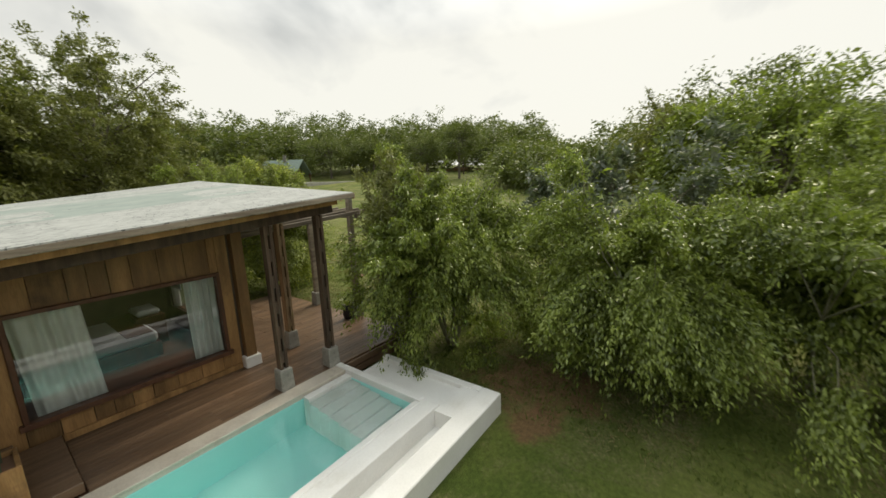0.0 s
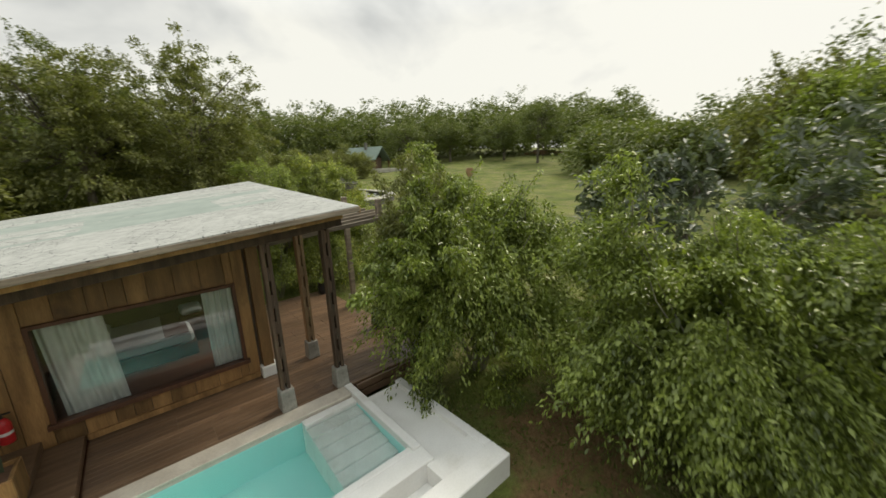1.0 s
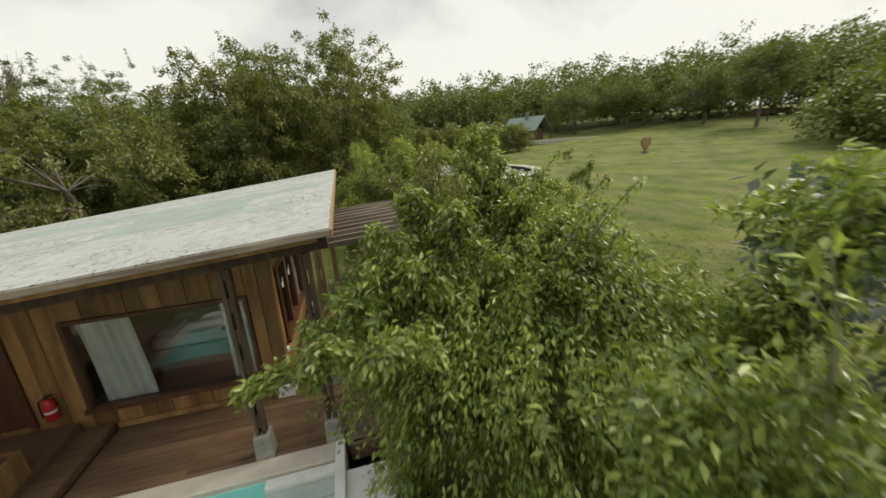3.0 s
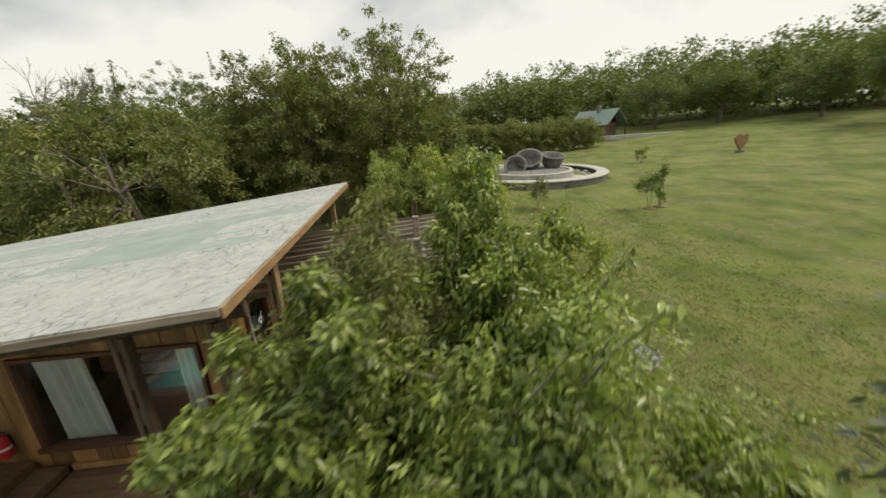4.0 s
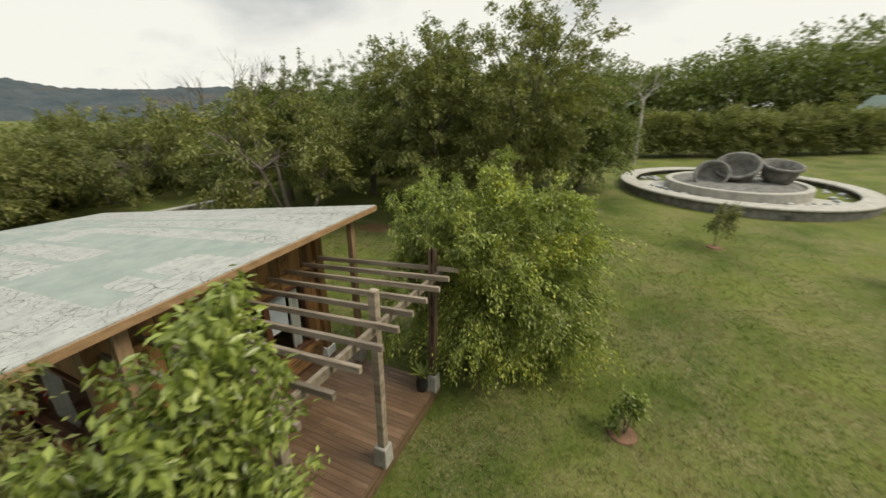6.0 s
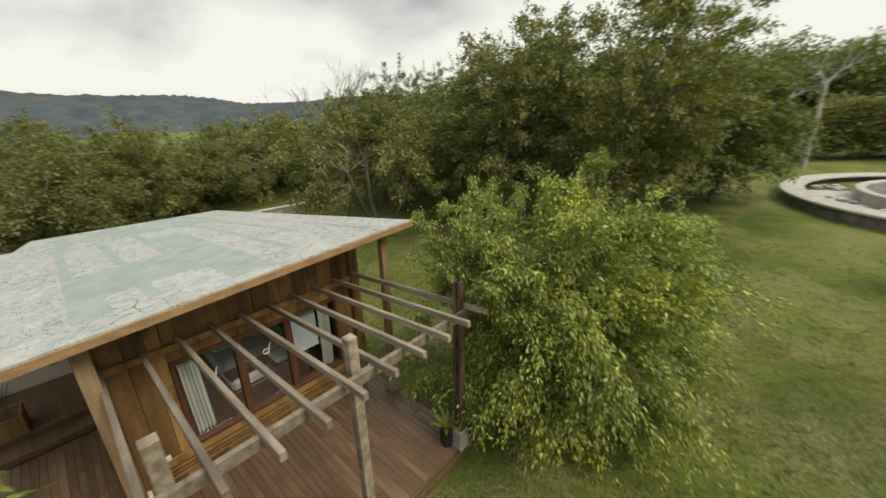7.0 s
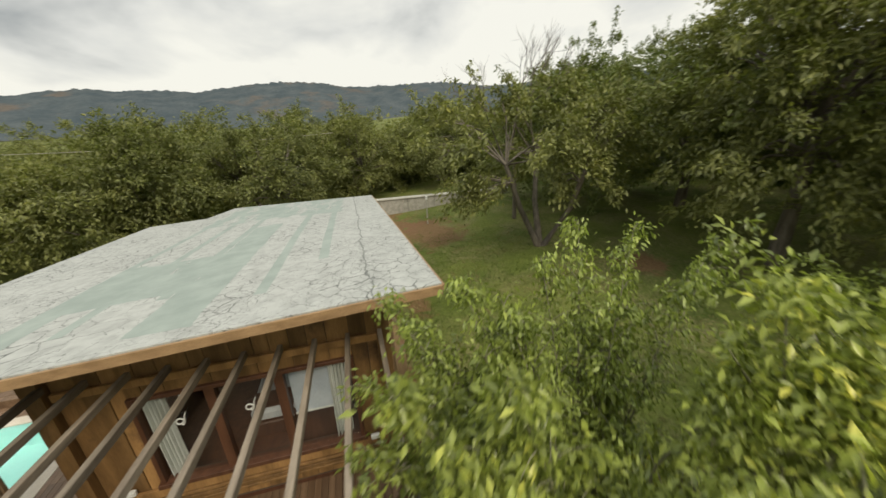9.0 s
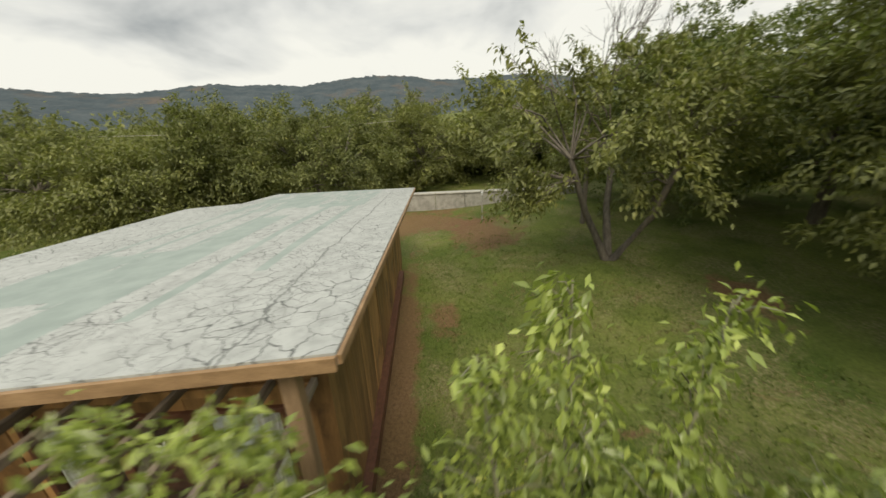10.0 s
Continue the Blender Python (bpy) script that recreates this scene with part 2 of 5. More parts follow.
    width2 = mth('MULTIPLY_ADD', noise_at(1.3, 5, 0.6).outputs["Fac"], 0.22, -0.10)
    crack = mth('MAXIMUM', crack, mth('MULTIPLY', mth('LESS_THAN', v2.outputs[0], width2), 0.7))
    crack = mth('MULTIPLY', crack, mth('SUBTRACT', 1.0, green))
    joint = mth('LESS_THAN', mth('ABSOLUTE', mth('SUBTRACT', mth('MULTIPLY_ADD', w, 0.45, Y), 5.12)), 0.010)
    crack = mth('MAXIMUM', crack, mth('MULTIPLY', joint, 0.8))
    n = noise_at(6, 8, 0.65)
    r = N("ShaderNodeValToRGB")
    r.color_ramp.elements[0].position, r.color_ramp.elements[0].color = 0.32, (0.288, 0.293, 0.270, 1)
    r.color_ramp.elements[1].position, r.color_ramp.elements[1].color = 0.6, (0.405, 0.41, 0.38, 1)
    Lk(n.outputs["Fac"], r.inputs[0])
    mg = N("ShaderNodeMix"); mg.data_type = 'RGBA'; Lk(green, mg.inputs[0]); Lk(r.outputs[0], mg.inputs[6])
    gr = N("ShaderNodeValToRGB")
    gr.color_ramp.elements[0].position, gr.color_ramp.elements[0].color = 0.35, (0.232, 0.272, 0.240, 1)
    gr.color_ramp.elements[1].position, gr.color_ramp.elements[1].color = 0.65, (0.292, 0.331, 0.294, 1)
    Lk(noise_at(3, 8, 0.6).outputs["Fac"], gr.inputs[0]); Lk(gr.outputs[0], mg.inputs[7])
    mc = N("ShaderNodeMix"); mc.data_type = 'RGBA'; Lk(crack, mc.inputs[0]); Lk(mg.outputs[2], mc.inputs[6])
    mc.inputs[7].default_value = (0.10, 0.105, 0.095, 1)
    Lk(mc.outputs[2], b.inputs["Base Color"])
    b.inputs["Roughness"].default_value = 0.65
    bp = N("ShaderNodeBump"); bp.inputs["Strength"].default_value = 0.5; bp.inputs["Distance"].default_value = 0.02
    hh = mth('SUBTRACT', mth('MULTIPLY', n.outputs["Fac"], 0.5), crack)
    Lk(hh, bp.inputs["Height"]); Lk(bp.outputs[0], b.inputs["Normal"])
    return m


def water_material():
    """Clear water; its colour comes from the painted basin below."""
    m, nt, b, N, Lk = material("pool_water")
    b.inputs["Base Color"].default_value = (0.88, 0.99, 0.97, 1)
    b.inputs["Transmission Weight"].default_value = 1.0
    b.inputs["Roughness"].default_value = 0.02
    b.inputs["IOR"].default_value = 1.33
    tc = N("ShaderNodeTexCoord")
    n = N("ShaderNodeTexNoise"); n.inputs["Scale"].default_value = 3.5; n.inputs["Detail"].default_value = 3
    Lk(tc.outputs["Object"], n.inputs["Vector"])
    bp = N("ShaderNodeBump"); bp.inputs["Strength"].default_value = 0.25; bp.inputs["Distance"].default_value = 0.03
    Lk(n.outputs["Fac"], bp.inputs["Height"]); Lk(bp.outputs[0], b.inputs["Normal"])
    return m


def glass_material():
    m, nt, b, N, Lk = material("window_glass")
    gl, tr, mx, fr = N("ShaderNodeBsdfGlossy"), N("ShaderNodeBsdfTransparent"), N("ShaderNodeMixShader"), N("ShaderNodeLayerWeight")
    gl.inputs["Roughness"].default_value = 0.01
    fr.inputs[0].default_value = 0.5
    pw = N("ShaderNodeMath"); pw.operation = 'POWER'; pw.inputs[1].default_value = 4.0
    sc = N("ShaderNodeMath"); sc.operation = 'MULTIPLY_ADD'; sc.inputs[1].default_value = 0.8; sc.inputs[2].default_value = 0.055
    Lk(fr.outputs["Facing"], pw.inputs[0]); Lk(pw.outputs[0], sc.inputs[0])
    tr.inputs[0].default_value = (0.91, 0.925, 0.915, 1)
    Lk(sc.outputs[0], mx.inputs[0]); Lk(tr.outputs[0], mx.inputs[1]); Lk(gl.outputs[0], mx.inputs[2])
    Lk(mx.outputs[0], nt.nodes["Material Output"].inputs[0])
    return m


M_LAWN, M_ROOF, M_WATER, M_GLASS = grass_material(), roof_material(), water_material(), glass_material()
M_BOARD = surface("stained_wall_board", (0.178, 0.097, 0.036), (0.375, 0.210, 0.080), 2.0, 0.55, 0.35, 30, (3, 3, 0.35), 0.38, c3=(0.075, 0.042, 0.024))
M_DECK = surface("red_brown_deck_board", (0.128, 0.077, 0.043), (0.205, 0.130, 0.078), 2.5, 0.36, 0.3, 40, (0.4, 4, 3), 0.22, c3=(0.08, 0.045, 0.028))
M_POST = surface("dark_weathered_post", (0.055, 0.036, 0.024), (0.14, 0.092, 0.058), 3.0, 0.75, 0.5, 35, (4, 4, 0.5), 0.2)
M_TIMBER = surface("tan_weathered_post", (0.21, 0.135, 0.072), (0.35, 0.235, 0.135), 3.0, 0.7, 0.45, 35, (4, 4, 0.5), 0.15)
M_RAFTER = surface("silvered_rafter", (0.16, 0.125, 0.09), (0.34, 0.28, 0.21), 2.5, 0.75, 0.4, 35, (0.5, 5, 5), 0.22)
M_FASCIA = surface("tan_fascia_board", (0.25, 0.152, 0.074), (0.37, 0.235, 0.12), 2.5, 0.6, 0.3, 30, (2, 2, 6), 0.1)
M_CONCRETE = surface("grey_concrete", (0.27, 0.255, 0.22), (0.42, 0.40, 0.35), 5.0, 0.85, 0.4, 60, c3=(0.16, 0.155, 0.13))
M_PLASTER = surface("white_pool_render", (0.76, 0.745, 0.70), (0.84, 0.825, 0.785), 2.0, 0.5, 0.06, 40, c3=(0.68, 0.655, 0.59), t3=0.62, grain=0.12)
M_COPING = surface("cream_coping", (0.58, 0.515, 0.42), (0.69, 0.625, 0.52), 3.0, 0.6, 0.12, 50, c3=(0.42, 0.355, 0.27), grain=0.25)
M_BASIN = surface("turquoise_basin_paint", (0.46, 0.86, 0.82), (0.52, 0.88, 0.85), 1.5, 0.5, 0.04, 30, grain=0.08)
M_DARKWOOD = surface("dark_joinery", (0.080, 0.034, 0.018), (0.135, 0.060, 0.032), 3.0, 0.45, 0.2, 40, (4, 4, 0.6))
M_CURTAIN = surface("pale_curtain_cloth", (0.66, 0.68, 0.64), (0.78, 0.79, 0.76), 6.0, 0.9, 0.3, 90)
M_LINEN = surface("white_bed_linen", (0.68, 0.70, 0.72), (0.78, 0.79, 0.80), 3.0, 0.9, 0.3, 60)
# room shade is put into this colour: inner walls dark enough to look unlit
M_INNER = surface("darkened_interior_plaster", (0.085, 0.062, 0.045), (0.12, 0.09, 0.065), 3.0, 0.9, 0.1, 50)
M_BARK = surface("grey_brown_bark", (0.10, 0.085, 0.065), (0.21, 0.18, 0.14), 4.0, 0.9, 0.7, 25, (3, 3, 0.5))
M_STEM = surface("pale_green_stem", (0.17, 0.16, 0.09), (0.27, 0.26, 0.16), 5.0, 0.8, 0.4, 30)
M_SOIL = surface("bare_red_soil", (0.15, 0.085, 0.05), (0.24, 0.14, 0.085), 1.5, 0.95, 0.6, 25)
M_RED = surface("red_enamel", (0.48, 0.02, 0.025), (0.55, 0.03, 0.03), 3.0, 0.3, 0.02, 50)
M_BLACK = surface("black_plastic", (0.015, 0.015, 0.016), (0.03, 0.03, 0.03), 3.0, 0.4, 0.05, 50)
M_WHITE = surface("white_plastic", (0.68, 0.68, 0.64), (0.76, 0.76, 0.72), 3.0, 0.4, 0.05, 50)
M_STONE = surface("grey_fountain_stone", (0.12, 0.115, 0.10), (0.24, 0.23, 0.205), 3.0, 0.85, 0.6, 25, c3=(0.075, 0.075, 0.06))
M_RIM = surface("pale_fountain_rim", (0.36, 0.34, 0.29), (0.48, 0.46, 0.40), 3.0, 0.8, 0.3, 40, c3=(0.24, 0.23, 0.19))
M_PEBBLE = surface("grey_pebble", (0.20, 0.205, 0.20), (0.44, 0.45, 0.44), 2.0, 0.8, 0.4, 40, island=0.3)
M_HUTROOF = surface("green_sheet_roof", (0.10, 0.145, 0.115), (0.15, 0.20, 0.16), 2.0, 0.5, 0.2, 20, (6, 0.4, 1))
L_FIG = leaf_material("fig_leaf", (0.024, 0.039, 0.010), (0.342, 0.402, 0.092), (0.62, 0.65, 0.19), 0.20, 0.27)
L_YELLOW = leaf_material("yellowing_fig_leaf", (0.030, 0.047, 0.011), (0.368, 0.415, 0.088), (0.85, 0.74, 0.13), 0.26, 0.33)
L_DARK = leaf_material("forest_leaf", (0.070, 0.094, 0.026), (0.198, 0.222, 0.056), (0.255, 0.246, 0.042), 0.12, 0.45)
L_SILVER = leaf_material("grey_backed_leaf", (0.05, 0.075, 0.03), (0.16, 0.18, 0.13), (0.42, 0.43, 0.42), 0.3, 0.35)
L_OLIVE = leaf_material("olive_leaf", (0.088, 0.099, 0.030), (0.258, 0.263, 0.076), (0.43, 0.39, 0.10), 0.14, 0.5)
L_SCRUB = leaf_material("scrub_leaf", (0.078, 0.092, 0.030), (0.215, 0.224, 0.068), (0.47, 0.41, 0.11), 0.18, 0.6)
L_GRASS = leaf_material("grass_blade", (0.074, 0.114, 0.018), (0.190, 0.230, 0.052), (0.30, 0.28, 0.10), 0.12, 0.6)
L_STRAW = leaf_material("dry_grass_blade", (0.17, 0.14, 0.06), (0.34, 0.28, 0.14), (0.42, 0.34, 0.2), 0.2, 0.7)


# ---- building blocks ----
def mesh_of(name, bm, mat, smooth=False):
    me = bpy.data.meshes.new(name)
    bm.normal_update()
    bm.to_mesh(me)
    bm.free()
    me.materials.append(mat)
    if smooth:
        for p in me.polygons:
            p.use_smooth = True
    return me


def part(name, bm, mat, parent=None, label="", smooth=False):
    ob = new(name, mesh_of(name, bm, mat, smooth))
    if parent:
        ob.parent = parent
    if label:
        ob["label"] = label
    return ob


def thing(name, label, category, at=(0, 0, 0), group="", kind=""):
    ob = new(name)
    ob.location = at
    return tagged(ob, label, category, group, kind)


def add_box(bm, x0, x1, y0, y1, z0, z1, bevel=0.0, turn=None):
    r = bmesh.ops.create_cube(bm, size=1.0)
    vs = r["verts"]
    bmesh.ops.scale(bm, vec=(x1 - x0, y1 - y0, z1 - z0), verts=vs)
    if bevel:
        es = {e for v in vs for e in v.link_edges}
        g = bmesh.ops.bevel(bm, geom=list(es), offset=bevel, segments=1, affect='EDGES')
        vs = list({v for f in g["faces"] for v in f.verts} | {v for v in vs if v.is_valid})
    if turn:
        bmesh.ops.transform(bm, matrix=turn, verts=vs)
    bmesh.ops.translate(bm, vec=((x0 + x1) / 2, (y0 + y1) / 2, (z0 + z1) / 2), verts=vs)
    return vs


def boxed(x0, x1, y0, y1, z0, z1, bevel=0.0):
    bm = bmesh.new()
    add_box(bm, x0, x1, y0, y1, z0, z1, bevel)
    return bm


def lathe(profile, n=20, cx=0, cy=0):
    """A turned form from (radius, height) pairs."""
    bm = bmesh.new()
    rings = []
    for r, z in profile:
        rings.append([bm.verts.new((cx + r * math.cos(2 * math.pi * i / n), cy + r * math.sin(2 * math.pi * i / n), z)) for i in range(n)])
    for a, b in zip(rings, rings[1:]):
        for i in range(n):
            bm.faces.new((a[i], a[(i + 1) % n], b[(i + 1) % n], b[i]))
    if profile[0][0] > 0.002:
        bm.faces.new(list(reversed(rings[0])))
    if profile[-1][0] > 0.002:
        bm.faces.new(rings[-1])
    bmesh.ops.recalc_face_normals(bm, faces=bm.faces)
    return bm


def tube(bm, points, radii, n=6):
    """A tapered bent tube through the points."""
    rings = []
    for i, p in enumerate(points):
        p = Vector(p)
        a = Vector(points[max(i - 1, 0)])
        b = Vector(points[min(i + 1, len(points) - 1)])
        d = (b - a).normalized()
        u = d.orthogonal().normalized()
        v = d.cross(u)
        rings.append([bm.verts.new(p + (u * math.cos(2 * math.pi * k / n) + v * math.sin(2 * math.pi * k / n)) * radii[i]) for k in range(n)])
    for a, b in zip(rings, rings[1:]):
        # line the rings up by the nearest vertex
        s = min(range(n), key=lambda k: (a[0].co - b[k].co).length)
        for k in range(n):
            bm.faces.new((a[k], a[(k + 1) % n], b[(k + 1 + s) % n], b[(k + s) % n]))


# ---- ground ----
def smooth_step(a, b, v):
    t = np.clip((v - a) / (b - a), 0, 1)
    return t * t * (3 - 2 * t)


def ground_z(x, y):
    x, y = np.asarray(x, float), np.asarray(y, float)
    z = -0.36 + 0.07 * np.clip(y - 5, 0, 150) * smooth_step(5, 12, y)
    z = z + 0.02 * np.clip(x - 20, 0, 200) + 0.05 * np.clip(x - 34, 0, 60) - 0.055 * np.clip(-24 - x, 0, 80)
    z = z + 0.05 * np.sin(x * 0.35 + 1.3) * np.sin(y * 0.28) * smooth_step(10, 30, np.hypot(x, y))
    return z


def sheet(name, xs, ys, height, mat, label, category):
    X, Y = np.meshgrid(xs, ys)
    Z = height(X, Y)
    v = np.stack([X.ravel(), Y.ravel(), Z.ravel()], 1)
    nx, ny = len(xs), len(ys)
    i = np.arange(nx * ny).reshape(ny, nx)
    f = np.stack([i[:-1, :-1].ravel(), i[:-1, 1:].ravel(), i[1:, 1:].ravel(), i[1:, :-1].ravel()], 1)
    me = bpy.data.meshes.new(name)
    me.from_pydata(v.tolist(), [], f.tolist())
    me.materials.append(mat)
    for p in me.polygons:
        p.use_smooth = True
    return tagged(new(name, me), label, category, kind="structure")


steps = np.concatenate([-np.geomspace(3000, 40, 26), np.arange(-38, 40, 1.0), np.geomspace(40, 3000, 26)])


def ground_with_pool(X, Y):
    Z = ground_z(X, Y)
    under = (X > -9.5) & (X < 0.6) & (Y > -2.6) & (Y < 4.9)
    return np.where(under, Z - 1.6, Z)


ground = sheet("ground", steps, steps, ground_with_pool, M_LAWN, "mown green lawn with dry patches and bare soil", "lawn")

# ---- house ----
def roof_z(x, y):
    """A slightly twisted plane: it falls to the far end, faster along the back."""
    u, v = x - 0.37, y + 0.55
    return 3.149 + 0.085 * u + 0.0625 * v + 0.0052 * u * v


WX, WY0, WY1, WXB = -0.836, 1.367, 5.22, -9.7     # end wall, pool wall, back wall, far end
house = thing("cabin", "single-storey timber cabin with a cracked white flat roof", "cabin", (0, 0, 0))


def sloped(name, x0, x1, y0, y1, zlow, drop, mat, parent, label=""):
    """An upright slab whose top follows the roof, drop below it."""
    bm = bmesh.new()
    lo = [bm.verts.new((x, y, zlow)) for x, y in ((x0, y0), (x1, y0), (x1, y1), (x0, y1))]
    hi = [bm.verts.new((x, y, roof_z(x, y) - drop)) for x, y in ((x0, y0), (x1, y0), (x1, y1), (x0, y1))]
    bm.faces.new(list(reversed(lo))); bm.faces.new(hi)
    for k in range(4):
        bm.faces.new((lo[k], lo[(k + 1) % 4], hi[(k + 1) % 4], hi[k]))
    return part(name, bm, mat, parent, label)


def bar(p, q, wide, deep, mat, parent, name, label="", bevel=0.004):
    """A squared timber from p to q; wide across, deep up and down."""
    p, q = Vector(p), Vector(q)
    bm = bmesh.new()
    L = (q - p).length
    add_box(bm, 0, L, -wide / 2, wide / 2, -deep / 2, deep / 2, bevel)
    x = (q - p).normalized()
    y = Vector((0, 0, 1)).cross(x)
    y = y.normalized() if y.length > 0.01 else Vector((0, 1, 0))
    z = x.cross(y)
    m = Matrix((x, y, z)).transposed().to_4x4()
    m.translation = p
    bmesh.ops.transform(bm, matrix=m, verts=bm.verts)
    return part(name, bm, mat, parent, label)


# openings: pool-side window, entry door, end window
F_WIN, F_DOOR, E_WIN = (-3.60, -1.14, 0.40, 1.86), (-5.5, -4.28, 0.28, 2.0), (2.10, 4.78, 0.60, 2.04)


def backing(parent, axis, at, a0, a1, holes, thick):
    """Wall pieces between the openings, each up to the roof."""
    edges = sorted({a0, a1, *[h[0] for h in holes], *[h[1] for h in holes]})
    for p, q in zip(edges, edges[1:]):
        hole = next((h for h in holes if h[0] <= p + 0.001 and q <= h[1] + 0.001), None)
        box4 = (p, q, at, at + thick) if axis == "x" else (at - thick, at, p, q)
        if not hole:
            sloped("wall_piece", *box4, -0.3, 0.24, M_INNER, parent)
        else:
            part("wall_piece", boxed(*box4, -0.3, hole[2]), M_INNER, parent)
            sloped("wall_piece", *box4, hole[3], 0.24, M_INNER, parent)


wall_front = tagged(new("wall_front"), "", "")
wall_end, wall_back, wall_far = new("wall_end"), new("wall_back"), new("wall_far")
for w in (wall_front, wall_end, wall_back, wall_far):
    w.parent = house
backing(wall_front, "x", WY0 + 0.03, WXB, WX - 0.03, (F_WIN, F_DOOR), 0.10)
backing(wall_end, "y", WX - 0.03, WY0 + 0.131, WY1 - 0.14, (E_WIN,), 0.10)
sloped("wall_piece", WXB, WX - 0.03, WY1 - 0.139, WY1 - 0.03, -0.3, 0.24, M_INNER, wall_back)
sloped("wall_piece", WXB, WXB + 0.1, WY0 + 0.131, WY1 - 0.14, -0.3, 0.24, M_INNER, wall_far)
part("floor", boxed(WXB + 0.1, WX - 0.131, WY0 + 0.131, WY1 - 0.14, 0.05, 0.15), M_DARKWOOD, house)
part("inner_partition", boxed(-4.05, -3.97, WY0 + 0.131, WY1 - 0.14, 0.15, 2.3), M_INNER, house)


def roof():
    x0, x1, y0, y1 = -10.43, 0.37, -0.55, 5.80
    outline = [(x1, y0), (x1, y1), (x0, y1), (x0 - 0.12, 0.985), (-8.57, 0.965), (-8.07, y0 - 0.03)]
    bm = bmesh.new()
    top = [bm.verts.new((x, y, roof_z(x, y))) for x, y in outline]
    low = [bm.verts.new((x, y, roof_z(x, y) - 0.09)) for x, y in outline]
    for i, j, k in ((0, 4, 5), (0, 3, 4), (0, 1, 3), (1, 2, 3)):
        bm.faces.new((top[i], top[j], top[k]))
        bm.faces.new((low[k], low[j], low[i]))
    n = len(outline)
    for i in range(n):
        bm.faces.new((top[i], low[i], low[(i + 1) % n], top[(i + 1) % n]))
    bmesh.ops.recalc_face_normals(bm, faces=bm.faces)
    r = part("roof", bm, M_ROOF, house, "flat roof with cracked white coating worn to pale green")
    for i in range(n):
        (ax, ay), (bx, by) = outline[i], outline[(i + 1) % n]
        bm = bmesh.new()
        ang = math.atan2(by - ay, bx - ax)
        nx, ny = math.sin(ang), -math.cos(ang)
        deep = -0.11 if i == 0 else -0.08
        vs = []
        for px, py in ((ax, ay), (bx, by)):
            for off, dz in ((0.003, -0.016), (0.03, -0.016), (0.03, deep), (0.003, deep)):
                vs.append(bm.verts.new((px + nx * off, py + ny * off, roof_z(px, py) + dz)))
        for k in range(4):
            bm.faces.new((vs[k], vs[(k + 1) % 4], vs[4 + (k + 1) % 4], vs[4 + k]))
        bm.faces.new(vs[:4]); bm.faces.new(list(reversed(vs[4:])))
        bmesh.ops.recalc_face_normals(bm, faces=bm.faces)
        part("fascia", bm, M_RAFTER if i == n - 1 else M_FASCIA, r)
    for y in np.arange(-0.3, 5.7, 0.75):
        y = float(y)
        bar((-7.6 if y < 1 else -10.0, y, roof_z(-7.6 if y < 1 else -10.0, y) - 0.145), (0.20, y, roof_z(0.20, y) - 0.145), 0.06, 0.10, M_BOARD, r, "joist")
    bar((-7.6, 0.0, roof_z(-7.6, 0) - 0.30), (0.30, 0.0, roof_z(0.30, 0) - 0.30), 0.09, 0.14, M_POST, r, "eave_beam")


roof()
rnd = random.Random(4)


def cladding(parent, axis, at, a0, a1, zlow, holes, sign, width=0.26):
    """Upright boards of uneven width over a wall; each is a part. holes: (a0, a1, z0, z1)."""
    a = a0
    while a < a1 - 0.02:
        w = min(width * rnd.uniform(0.65, 1.35), a1 - a)
        if a1 - a - w < 0.07:
            w = a1 - a
        for h0, h1, *_ in holes:
            for edge in (h0, h1):
                if a + 0.05 < edge < a + w + 0.07:
                    w = edge - a
        mid = a + w / 2
        top = (roof_z(mid, at) if axis == "x" else roof_z(at, mid)) - 0.20
        spans = [(zlow, top)]
        for h0, h1, z0, z1 in holes:
            if h0 - 0.005 < mid < h1 + 0.005:
                spans = [(zlow, z0), (z1, top)]
        for s0, s1 in spans:
            if s1 - s0 < 0.03:
                continue
            d = 0.026 + rnd.uniform(-0.006, 0.006)
            g = 0.0035
            lo, hi = (at - d, at) if sign < 0 else (at, at + d)
            bm = boxed(a + g, a + w - g, lo, hi, s0, s1, 0.003) if axis == "x" else boxed(lo, hi, a + g, a + w - g, s0, s1, 0.003)
            part("board", bm, M_BOARD, parent)
        a += w


